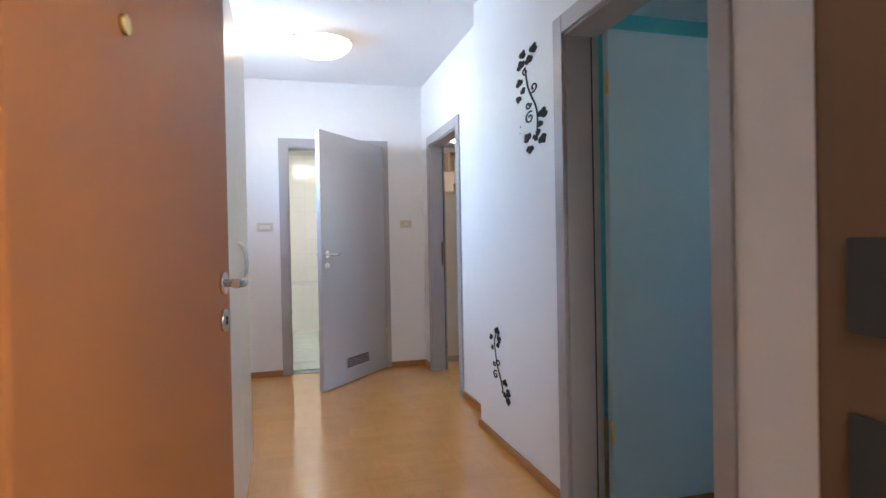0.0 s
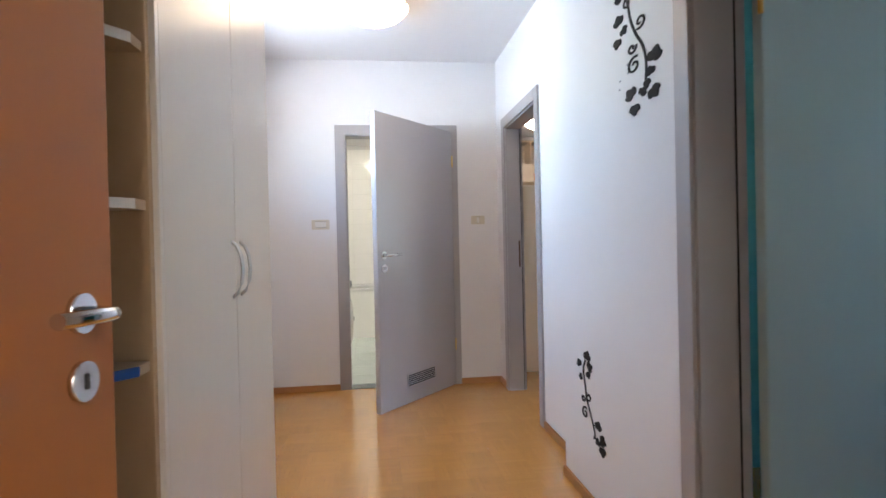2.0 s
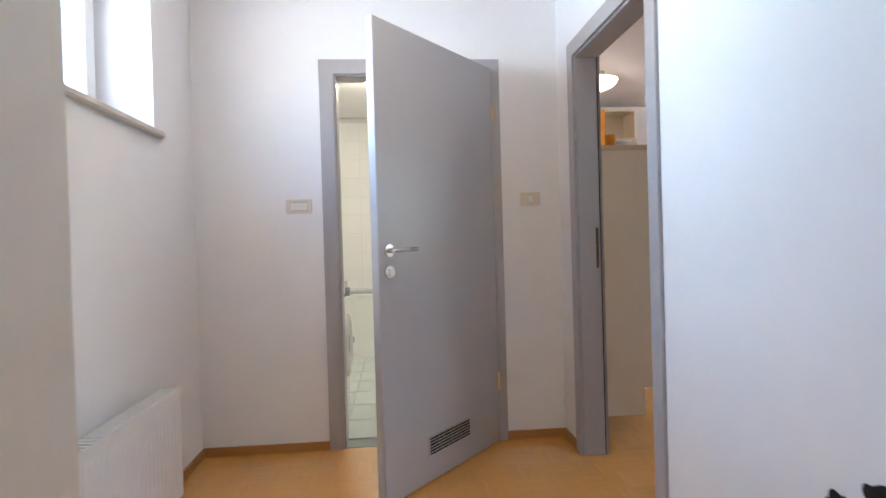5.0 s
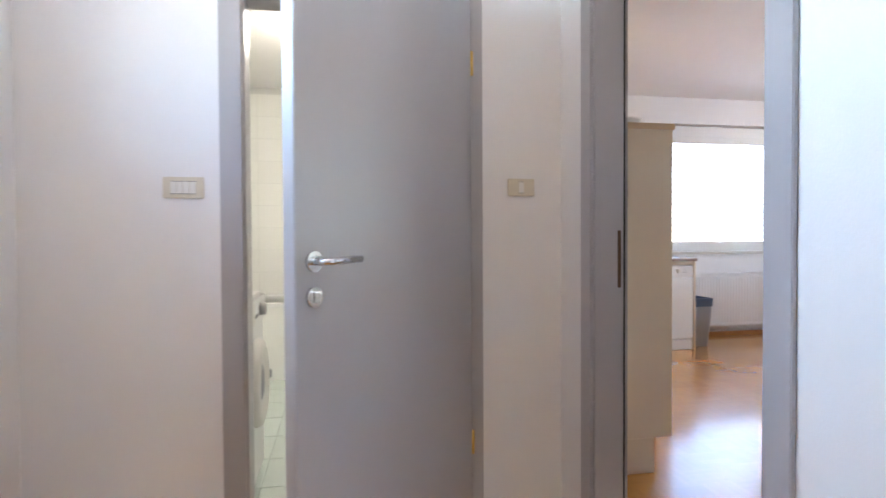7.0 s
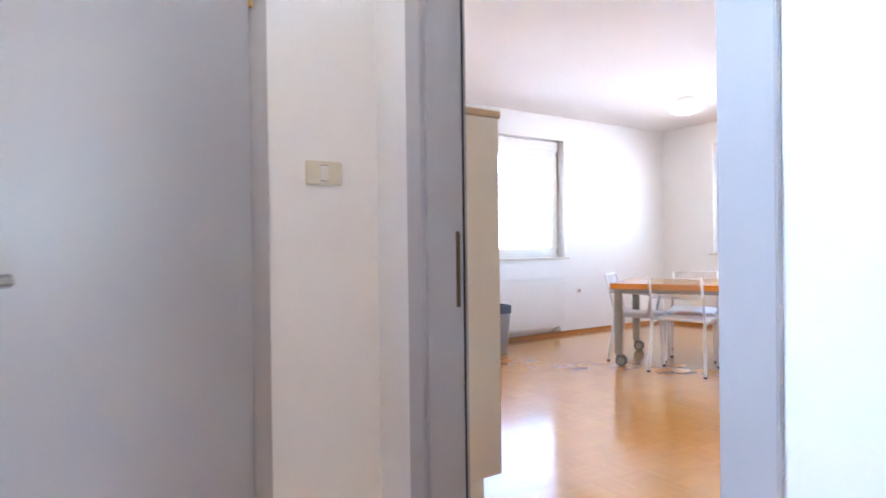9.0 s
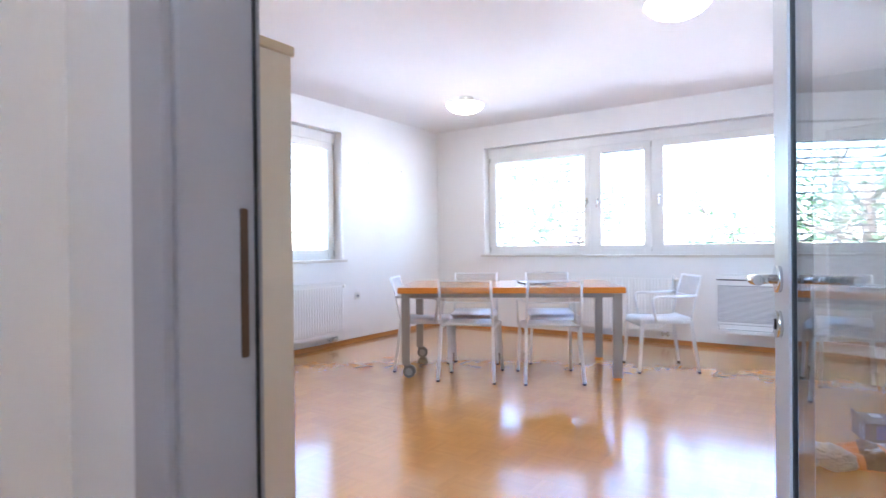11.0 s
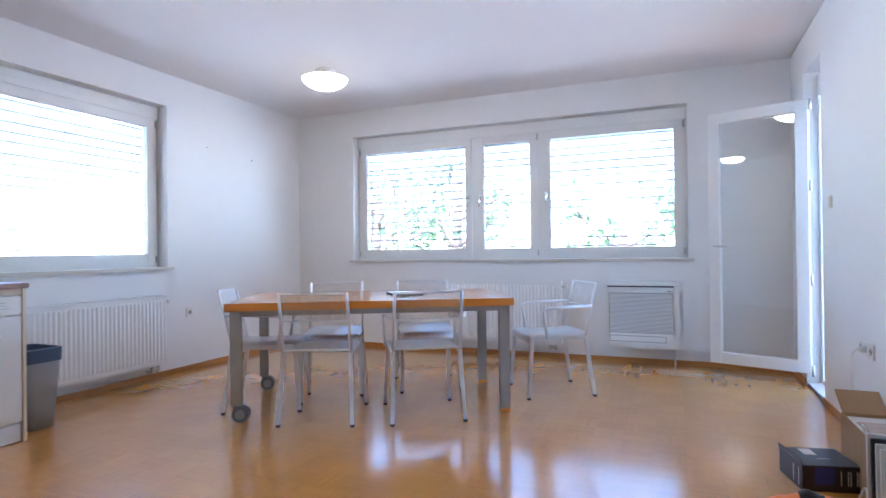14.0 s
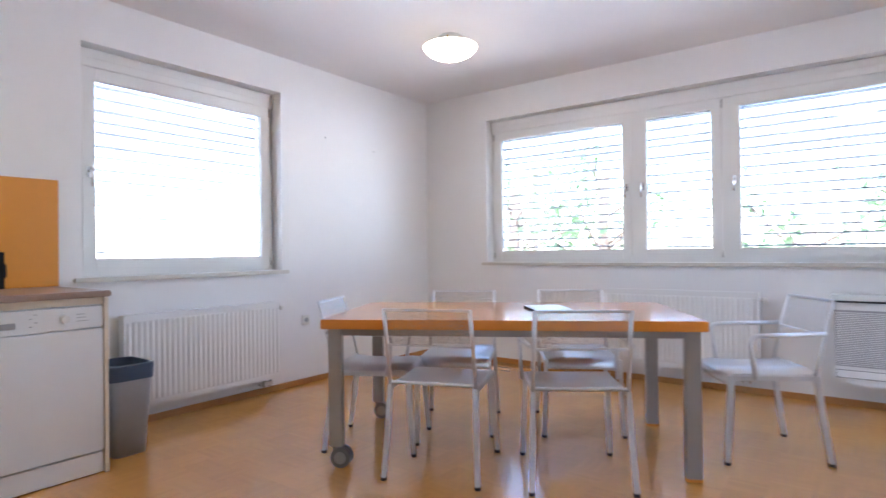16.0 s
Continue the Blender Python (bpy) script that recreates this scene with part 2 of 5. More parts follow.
def rounded(pts, r, n=5):
    out = [Vector(pts[0])]
    for a, b, c in zip(pts, pts[1:], pts[2:]):
        a, b, c = Vector(a), Vector(b), Vector(c)
        u, v = (a - b).normalized(), (c - b).normalized()
        for i in range(n + 1):
            t = i / n
            out.append((b + u * r) * (1 - t) ** 2 + b * 2 * t * (1 - t) + (b + v * r) * t * t)
    return out + [Vector(pts[-1])]


def mesh_of(name, bm, material):
    bmesh.ops.recalc_face_normals(bm, faces=list(bm.faces))
    me = bpy.data.meshes.new(name)
    bm.to_mesh(me)
    bm.free()
    me.materials.append(material)
    return me


def part(name, bm, material, parent, label=""):
    ob = new(name, mesh_of(name, bm, material))
    ob.parent = parent
    return tagged(ob, label)


def thing(name, m, label, category, group="", kind=""):
    ob = new(name)
    ob.empty_display_size = 0.1
    ob.matrix_world = m
    return tagged(ob, label, category, group, kind)


def solid(name, bm, material, label, category, kind="", group=""):
    return tagged(new(name, mesh_of(name, bm, material)), label, category, group, kind)


def structure(name, bm, material, label, category):
    return solid(name, bm, material, label, category, "structure")


def wall(name, axis, lo, hi, u0, u1, z0, z1, holes, label, material=None):
    """A wall with its thickness lo..hi along axis, its length u0..u1 and its openings (u0, u1, z0, z1)."""
    bm = bmesh.new()
    us = sorted({u0, u1, *(v for h in holes for v in h[:2])})
    for a, b in zip(us, us[1:]):
        zs = [z0]
        for h in sorted(h for h in holes if h[0] < (a + b) / 2 < h[1]):
            zs += [h[2], h[3]]
        zs.append(z1)
        for p, q in zip(zs[::2], zs[1::2]):
            if q - p > 1e-4:
                box(bm, *((lo, hi, a, b) if axis == 'x' else (a, b, lo, hi)), p, q)
    bmesh.ops.remove_doubles(bm, verts=list(bm.verts), dist=1e-5)
    return structure(name, bm, material or M_WALL, label, "wall")


# ---- large structure ----
CEIL, HCEIL = 2.63, 2.56
wall("wall_hall_west", 'x', -1.2, -0.88, 0.69, 5.15, 0, 2.8, [(3.35, 4.68, 1.6, 2.32)], "white painted hall wall with a high window niche")
wall("wall_bathroom_front", 'y', 5.15, 5.27, -1.2, 1.05, 0, 2.8, [(-0.165, 0.66, 0, 1.985)], "white painted wall with the bathroom doorway")
wall("wall_hall_east", 'x', 0.945, 1.09, 0.69, 3.33, 0, 2.8, [(1.37, 2.21, 0, 1.985)], "white painted hall wall with a side room doorway")
wall("wall_partition", 'x', 1.05, 1.165, 3.33, 8.61, 0, 2.8, [(4.05, 4.87, 0, 1.985)], "white painted wall with the living room doorway")
wall("wall_entrance", 'y', 0.49, 0.69, -1.4, 1.4, 0, 2.8, [(-0.45, 0.52, 0, 2.03)], "white painted wall round the entrance door")
wall("wall_living_north", 'y', 8.61, 8.95, 1.05, 7.4, 0, 2.8, [(3.745, 5.165, 0.94, 2.345)], "white painted living room wall with a window")
wall("wall_living_east", 'x', 7.02, 7.4, 3.2, 8.61, 0, 2.8, [(4.41, 7.865, 0.96, 2.345)], "white painted living room wall with a wide window")
wall("wall_living_south", 'y', 3.28, 3.61, 1.165, 7.02, 0, 2.8, [(5.995, 6.54, 0.02, 2.36)], "white painted living room wall with the balcony doorway")
wall("wall_bathroom_west", 'x', -0.95, -0.82, 5.27, 8.4, 0, 2.8, [], "white tiled bathroom wall", M_TILE)
wall("wall_bathroom_back", 'y', 8.27, 8.4, -0.82, 1.05, 0, 2.8, [], "white tiled bathroom wall behind the tub", M_TILE)
wall("wall_side_room_south", 'y', -0.2, 0.0, 1.09, 4.2, 0, 2.8, [], "teal painted side room wall", M_MINT)
wall("wall_side_room_east", 'x', 4.2, 4.4, -0.2, 3.28, 0, 2.8, [(0.4, 1.3, 1.0, 2.25)], "teal painted side room wall with a window", M_MINT)
wall("wall_side_room_west", 'x', 0.95, 1.09, -0.2, 0.49, 0, 2.8, [], "white painted side room wall")
wall("wall_side_room_north", 'y', 3.24, 3.279, 1.09, 4.2, 0, 2.6, [], "teal painted side room wall", M_MINT)
wall("wall_stair_west", 'x', -1.6, -1.4, -1.6, 0.69, 0, 2.8, [], "white painted stairwell wall")
wall("wall_stair_east", 'x', 1.2, 1.4, -1.6, -0.2, 0, 2.8, [], "white painted stairwell wall")
wall("wall_stair_south", 'y', -1.8, -1.6, -1.6, 1.4, 0, 2.8, [], "white painted stairwell wall")
structure("ceiling", box(bmesh.new(), -1.6, 1.13, -1.8, 5.2, HCEIL, 2.7), M_CEIL, "white painted hall ceiling", "ceiling")
structure("ceiling_living", box(bmesh.new(), 1.13, 7.4, 3.4, 8.95, CEIL, 2.7), M_CEIL, "white painted living room ceiling", "ceiling")
structure("ceiling_bathroom", box(bmesh.new(), -0.95, 1.1, 5.2, 8.4, 2.45, 2.7), M_CEIL, "white painted bathroom ceiling", "ceiling")
structure("ceiling_side_room", box(bmesh.new(), 1.0, 4.4, -0.2, 3.4, HCEIL, 2.7), M_CEIL, "white painted side room ceiling", "ceiling")
floor = structure("floor", box(bmesh.new(), -1.2, 7.4, 0.6, 8.95, -0.2, -0.006), M_SUBF, "glossy honey-coloured mosaic parquet floor", "floor")
structure("floor_stairwell", box(bmesh.new(), -1.6, 1.4, -1.8, 0.6, -0.2, -0.001), M_CONC, "grey stone stairwell floor", "floor")
structure("floor_side_room", box(bmesh.new(), 1.4, 4.4, -0.2, 0.6, -0.2, -0.004), M_SUBF, "brown side room floor", "floor")
# unseen ground, added pale so sunlight bounces onto the ceilings
structure("ground", box(bmesh.new(), -300, 300, -300, 300, -3.4, -3.0), M_GROUND_BOUNCE, "unseen pale ground far below, bouncing daylight up through the windows", "ground")

# ---- baseboards ----
def baseboard(*runs):
    for axis, at, a, b, side in runs:
        bm = bmesh.new()
        lo, hi = sorted((at, at + 0.014 * side))
        box(bm, *((lo, hi, a, b) if axis == 'x' else (a, b, lo, hi)), 0, 0.045, 0.003)
        structure("baseboard", bm, M_BASE, "narrow varnished oak baseboard along the wall", "baseboard")


baseboard(('y', 5.15, -0.88, -0.225, -1), ('y', 5.15, 0.72, 1.05, -1), ('x', -0.88, 3.09, 5.136, 1), ('x', 1.05, 3.344, 3.98, -1), ('x', 1.05, 4.94, 5.136, -1), ('x', 0.945, 2.28, 3.33, -1), ('x', 0.945, 0.74, 1.30, -1),
          ('y', 8.61, 3.66, 7.02, -1), ('x', 7.02, 3.624, 8.596, -1), ('y', 3.61, 1.165, 5.985, 1), ('y', 3.61, 6.55, 7.02, 1), ('x', 1.165, 3.624, 3.97, 1), ('x', 1.165, 4.95, 5.42, 1), ('y', 3.33, 0.945, 1.05, 1))


# ---- doors ----
def casing(name, axis, face0, face1, u0, u1, top, label, width=0.07):
    """A door lining through a wall (face0..face1 along axis) with flat architraves on both faces."""
    ob = thing(name, Matrix(), label, "door frame", kind="structure")
    pr = 0.014

    def put(nm, a0, a1, b0, b1, z0, z1, material=M_CASE):
        bm = bmesh.new()
        box(bm, *((a0, a1, b0, b1) if axis == 'x' else (b0, b1, a0, a1)), z0, z1, 0.002)
        part(nm, bm, material, ob)
    for f, s in ((face0, -1), (face1, 1)):
        a0, a1 = sorted((f + s * 0.001, f + s * pr))
        put("architrave", a0, a1, u0 - width, u0 + 0.006, 0, top + width)
        put("architrave", a0, a1, u1 - 0.006, u1 + width, 0, top + width)
        put("head_architrave", a0, a1, u0 + 0.006, u1 - 0.006, top - 0.006, top + width)
    put("lining", face0, face1, u0, u0 + 0.016, 0, top)
    put("lining", face0, face1, u1 - 0.016, u1, 0, top)
    put("head_lining", face0, face1, u0 + 0.016, u1 - 0.016, top - 0.016, top)
    return ob, put


def lever(parent, x, y, z, out, along, lock="key", k=1.0):
    """A chrome lever handle and lock rosette; out and along are unit steps off and along the leaf."""
    o, a = Vector(out), Vector(along)
    p = Vector((x, y, z))
    h = part("door_handle", cyl(bmesh.new(), p, p + o * 0.009, 0.026, seg=28), M_CHROME, parent, "chrome lever handle")
    pts = rounded([p + o * 0.005, p + o * 0.052, p + o * 0.056 + a * 0.12 * k + Vector((0, 0, 0.004))], 0.02)
    part("lever", tube(bmesh.new(), pts, 0.0095, 10), M_CHROME, h)
    q = p - Vector((0, 0, 0.088))
    s = part("lock_rosette", cyl(bmesh.new(), q, q + o * 0.009, 0.026, seg=28), M_CHROME, parent)
    if lock == "key":
        bm = box(bmesh.new(), -0.003, 0.003, -0.010, 0.010, -0.001, 0.002)
    else:
        bm = box(bmesh.new(), -0.006, 0.006, -0.014, 0.014, 0, 0.02, 0.003)
    m = Matrix.Translation(q + o * 0.009) @ o.to_track_quat('Z', 'Y').to_matrix().to_4x4()
    bmesh.ops.transform(bm, matrix=m, verts=list(bm.verts))
    part("lock_cylinder", bm, M_DARK if lock == "key" else M_CHROME, s)


def leaf_door(name, hinge, ang, width, height, label, material, left, grille=False, lock="key", thick=0.04, inset=0.06, hz=1.05, gap=0.008):
    """A flush leaf from its hinge along local +x; its thickness lies towards local +y if left, else -y."""
    ob = thing(name, pose(hinge[0], hinge[1], 0, 0, 0, ang), label, "door", kind="structure")
    y0, y1 = (0, thick) if left else (-thick, 0)
    bm = box(bmesh.new(), 0, width, y0, y1, gap, height, 0.0025)
    part("leaf", bm, material, ob)
    for s, y in ((-1, y0), (1, y1)):
        lever(ob, width - inset, y, hz, (0, s, 0), (-1, 0, 0), lock)
    if grille:
        for s, y in ((-1, y0), (1, y1)):
            g = part("vent_grille", box(bmesh.new(), width * 0.5 - 0.17, width * 0.5 + 0.17, *sorted((y, y + s * 0.004)), 0.12, 0.21, 0.001), M_STEEL, ob, "grey louvred ventilation grille")
            for i in range(6):
                z = 0.129 + i * 0.0135
                part("slat", box(bmesh.new(), width * 0.5 - 0.16, width * 0.5 + 0.16, *sorted((y + s * 0.004, y + s * 0.006)), z, z + 0.0075), M_DARK, g)
    for z in (0.28, 1.72):
        hb = part("hinge", cyl(bmesh.new(), (-0.004, (y0 if not left else y1), z), (-0.004, (y0 if not left else y1), z + 0.09), 0.0075, seg=10), M_BRASS, ob, "brass door hinge")
    return ob


c, put = casing("door_1", 'y', 5.15, 5.27, -0.16, 0.655, 1.985, "grey laminated frame of the bathroom doorway")
put("strike_plate", 5.17, 5.20, -0.144, -0.1425, 0.93, 1.13, M_STEEL)
leaf_door("door_2", (0.645, 5.143), 229.3, 0.92, 2.0, "grey flush bathroom door, half open, with a vent grille", M_GREY, True, grille=True, lock="thumb")
c, put = casing("door_3", 'x', 1.05, 1.165, 4.055, 4.868, 1.985, "grey laminated frame of the living room doorway")
put("strike_plate", 1.134, 1.147, 4.8495, 4.8525, 0.93, 1.13, M_BROWNFR)
put("gasket", 1.156, 1.16, 4.845, 4.8525, 0, 1.97, M_DARK)
c, put = casing("door_4", 'x', 0.945, 1.09, 1.37, 2.21, 1.985, "grey laminated frame of the side room doorway")
put("gasket", 1.06, 1.065, 2.188, 2.1945, 0, 1.97, M_DARK)
leaf_door("door_5", (1.108, 2.18), 0.0, 0.82, 1.99, "grey flush side room door, wide open, teal room light in its colour", M_GREY_TEAL_LIT, False)
# entrance door
ent, put = casing("door_6", 'y', 0.49, 0.69, -0.45, 0.52, 2.03, "dark brown frame of the entrance doorway", 0.05)
for ch in ent.children:
    ch.data.materials[0] = M_BROWNFR
for z in (0.78, 1.0):
    put("strike_plate", 0.59, 0.65, 0.499, 0.5035, z, z + 0.12, M_DARK)
ob = leaf_door("door_7", (-0.425, 0.708), 83.0, 0.89, 2.02, "orange-brown laminated entrance door, standing open", M_BROWN, True, lock="key", inset=0.075, hz=1.038, thick=0.05)
bm = cyl(bmesh.new(), (0.275, -0.001, 1.436), (0.275, -0.007, 1.436), 0.014, seg=20)
part("peephole", bm, M_BRASS, ob, "small brass peephole")
# glazed living room door, open along the room
lang = 13.6
LD = thing("door_8", pose(1.184, 4.054, 0, 0, 0, lang), "grey living room door with a tall clear glass panel, wide open", "door", kind="structure")
LW, LH = 0.85, 1.99
bm = bmesh.new()
for a in ((0, 0.12, 0.008, LH), (LW - 0.13, LW, 0.008, LH), (0.12, LW - 0.13, 0.008, 0.16), (0.12, LW - 0.13, LH - 0.13, LH)):
    box(bm, a[0], a[1], 0, 0.04, a[2], a[3], 0.002)
part("leaf", bm, M_GREY_LIT, LD)
bm = bmesh.new()
for a in ((0.12, 0.132, 0.16, LH - 0.13), (LW - 0.142, LW - 0.13, 0.16, LH - 0.13), (0.132, LW - 0.142, 0.16, 0.172), (0.132, LW - 0.142, LH - 0.142, LH - 0.13)):
    box(bm, a[0], a[1], 0.004, 0.036, a[2], a[3])
part("glazing_bead", bm, M_DARK, LD, "dark glazing bead")
pane = part("glass_pane", box(bmesh.new(), 0.132, LW - 0.142, 0.029, 0.033, 0.172, LH - 0.142), M_DGLASS, LD, "clear glass panel")
pane.visible_shadow = False
lever(LD, LW - 0.055, 0.04, 1.005, (0, 1, 0), (-1, 0, 0))
lever(LD, LW - 0.055, 0, 1.005, (0, -1, 0), (-1, 0, 0))


# ---- windows ----
def sash(parent, y0, y1, z0, z1, fw, handle=None, hinge_side=0):
    """A window sash in the local y-z plane, facing -x (the room), at x 0..0.06."""
    s = part("sash", bmesh_frame(y0, y1, z0, z1, fw, 0, 0.06), M_WIN, parent)
    p = part("pane", box(bmesh.new(), 0.028, 0.034, y0 + fw - 0.002, y1 - fw + 0.002, z0 + fw - 0.002, z1 - fw + 0.002), M_GLASS, s, "clear window pane")
    p.visible_shadow = False
    part("seal", bmesh_frame(y0 + fw - 0.004, y1 - fw + 0.004, z0 + fw - 0.004, z1 - fw + 0.004, 0.008, 0.02, 0.027), M_STEEL, s)
    if handle is not None:
        zc = (z0 + z1) / 2 - 0.02
        h = part("window_handle", box(bmesh.new(), -0.008, 0.0, handle - 0.014, handle + 0.014, zc - 0.03, zc + 0.035, 0.003), M_CHROME, s, "chrome window handle")
        part("grip", tube(bmesh.new(), rounded([(-0.005, handle, zc + 0.01), (-0.04, handle, zc + 0.008), (-0.042, handle, zc - 0.09)], 0.012), 0.007, 8, 1.3), M_CHROME, h)
    if hinge_side:
        y = y0 - 0.004 if hinge_side < 0 else y1 + 0.004
        for z in (z0 + 0.035, z1 - 0.045):
            part("hinge", cyl(bmesh.new(), (-0.008, y, z - 0.03), (-0.008, y, z + 0.03), 0.008, seg=10), M_STEEL, s)
    return s


def bmesh_frame(y0, y1, z0, z1, w, x0, x1, bev=0.003):
    bm = bmesh.new()
    box(bm, x0, x1, y0, y0 + w, z0, z1, bev)
    box(bm, x0, x1, y1 - w, y1, z0, z1, bev)
    box(bm, x0, x1, y0 + w, y1 - w, z0, z0 + w, bev)
    box(bm, x0, x1, y0 + w, y1 - w, z1 - w, z1, bev)
    return bm


def blind(parent, y0, y1, z0, z1, tilt=3.0, pitch=0.075, thick=0.006):
    bl = part("blind_rail", box(bmesh.new(), 0.14, 0.20, y0, y1, z1 - 0.03, z1, 0.003), M_SLAT_BACKLIT, parent, "outside venetian blind with its backlit shade in the dark colour")
    t = bmesh.new()
    n = 5
    rows = []
    for i in range(n + 1):
        u = i / n - 0.5
        rows.append((0.07 * u, 0.005 * (1 - 4 * u * u)))
    a = [[t.verts.new((x, y, z + dz)) for x, z in rows] for y in (y0 + 0.01, y1 - 0.01) for dz in (0,)]
    b = [[t.verts.new((x, y, z - thick)) for x, z in rows] for y in (y0 + 0.01, y1 - 0.01)]
    for i in range(n):
        t.faces.new((a[0][i], a[0][i + 1], a[1][i + 1], a[1][i]))
        t.faces.new((b[0][i], b[1][i], b[1][i + 1], b[0][i + 1]))
    t.faces.new((a[0][0], a[1][0], b[1][0], b[0][0])), t.faces.new((a[0][n], b[0][n], b[1][n], a[1][n]))
    me = mesh_of("slat", t, M_SLAT_BACKLIT)
    z = z1 - 0.07
    rr = random.Random(int(y0 * 100))
    while z > z0 + 0.02:
        s = new("slat", me)
        s.parent = bl
        s.matrix_local = Matrix.Translation((0.17, 0, z)) @ pose(0, 0, 0, rr.uniform(-0.12, 0.12), tilt + rr.uniform(-2, 2), 0)
        z -= pitch
    for y in (y0 + (y1 - y0) * 0.12, y0 + (y1 - y0) * 0.55):
        part("cord", box(bmesh.new(), 0.168, 0.171, y - 0.0015, y + 0.0015, z0, z1 - 0.02), M_ACGRID, bl)


def window(name, m, label, y0, y1, z0, z1, sashes, top=0.115, depth=0.11, shade=0.006):
    """A window in a wall opening: local x runs outwards from the room's wall face, y along it."""
    w = thing(name, m, label, "window", kind="structure")
    part("window_frame", bmesh_frame(y0, y1, z0, z1, 0.045, depth + 0.012, depth + 0.08), M_WIN, w)
    bm = box(bmesh.new(), depth - 0.01, depth + 0.07, y0 + 0.002, y1 - 0.002, z1 - top, z1 - 0.004, 0.004)
    box(bm, depth - 0.016, depth - 0.011, y0 + 0.002, y1 - 0.002, z1 - top * 0.55, z1 - 0.006, 0.002)
    part("shutter_box_cover", bm, M_WIN, w, "white shutter box cover strip")
    part("window_sill", box(bmesh.new(), -0.03, depth + 0.06, y0 - 0.05, y1 + 0.05, z0 - 0.03, z0 - 0.002, 0.006), M_SILL, w, "pale stone window sill")
    part("outer_sill", box(bmesh.new(), depth + 0.08, 0.42, y0 + 0.001, y1 - 0.001, z0 - 0.01, z0 + 0.005), M_ALU, w)
    g = part("mullions", bmesh.new(), M_WIN, w)
    bm = bmesh.new()
    for a, b in zip(sashes, sashes[1:]):
        box(bm, depth + 0.004, depth + 0.07, a[1] - 0.01, b[0] + 0.01, z0 + 0.03, z1 - top, 0.003)
    if len(sashes) > 1:
        bm.to_mesh(g.data)
    bm.free()
    for a, b, handle, hs in sashes:
        s = sash(w, a, b, z0 + 0.032, z1 - top - 0.001, 0.075, handle, hs)
        s.location.x = depth - 0.006
        if shade:
            blind(w, a + 0.02, b - 0.02, z0 + 0.01, z1 - 0.06, thick=shade)
    return w


WE = window("window_1", pose(7.02, 0, 0), "wide white three-part window with outside blinds", 4.41, 7.865, 0.96, 2.345,
            [(4.443, 5.735, 5.70, -1), (5.788, 6.434, 6.394, -1), (6.487, 7.83, 6.527, 1)])
WN = window("window_2", pose(0, 8.61, 0, 0, 0, 90), "large white single window with an outside blind", -5.165, -3.745, 0.94, 2.345,
            [(-5.125, -3.785, -3.825, -1)], shade=0.0025)
WH = window("window_3", pose(-0.88, 0, 0, 0, 0, 180), "small high white hall window", -4.68, -3.35, 1.6, 2.32, [(-4.65, -3.38, -3.42, -1)], top=0.05, depth=0.225, shade=0)
# side room window
WS = window("window_4", pose(4.2, 0, 0), "white side room window", 0.4, 1.3, 1.0, 2.25, [(0.43, 1.27, 0.47, 1)], shade=0)

# balcony doorway and its open glazed leaf
BF = thing("door_9", Matrix(), "white frame of the balcony doorway", "door frame", kind="structure")
bm = bmesh.new()
for a in ((6.0, 6.055, 0.025, 2.33), (6.48, 6.535, 0.025, 2.33), (6.055, 6.48, 2.17, 2.33), (6.055, 6.48, 0.025, 0.06)):
    box(bm, a[0], a[1], 3.44, 3.52, a[2], a[3], 0.003)
part("frame", bm, M_WIN, BF)
part("threshold", box(bmesh.new(), 6.0, 6.535, 3.52, 3.61, 0.0, 0.024, 0.004), M_SILL, BF, "pale stone threshold")
bl_ang = 70.0
BL = thing("door_10", pose(6.475, 3.585, 0, 0, 0, bl_ang), "white balcony door with full glass, swung open into the room", "door", kind="structure")
bm = bmesh.new()
BW = 0.70
for a in ((0, 0.085, 0.11, 2.14), (BW - 0.085, BW, 0.11, 2.14), (0.085, BW - 0.085, 0.11, 0.20), (0.085, BW - 0.085, 2.055, 2.14)):
    box(bm, a[0], a[1], 0, 0.06, a[2], a[3], 0.004)
part("sash", bm, M_WIN, BL)
pn = part("pane", box(bmesh.new(), 0.083, BW - 0.083, 0.028, 0.034, 0.198, 2.057), M_FROST, BL, "clear glass pane")
pn.visible_shadow = False
h = part("door_handle", box(bmesh.new(), BW - 0.055, BW - 0.03, 0.06, 0.069, 1.04, 1.13, 0.003), M_PLAST, BL, "white balcony door handle")
part("grip", tube(bmesh.new(), rounded([(BW - 0.042, 0.06, 1.06), (BW - 0.042, 0.10, 1.06), (BW - 0.16, 0.105, 1.06)], 0.015), 0.007, 8, 1.4), M_STEEL, h)
part("tilt_arm", box(bmesh.new(), 0.0, 0.36, 0.02, 0.03, 2.143, 2.149), M_STEEL, BL)
for z in (0.13, 0.8, 1.5, 2.1):
    part("hinge", cyl(bmesh.new(), (-0.012, 0.05, z - 0.04), (-0.012, 0.05, z + 0.04), 0.010, seg=10), M_STEEL, BL)
structure("balcony_floor", box(bmesh.new(), 5.0, 8.4, 1.6, 3.28, -0.2, -0.02), M_CONC, "grey concrete balcony slab", "balcony")

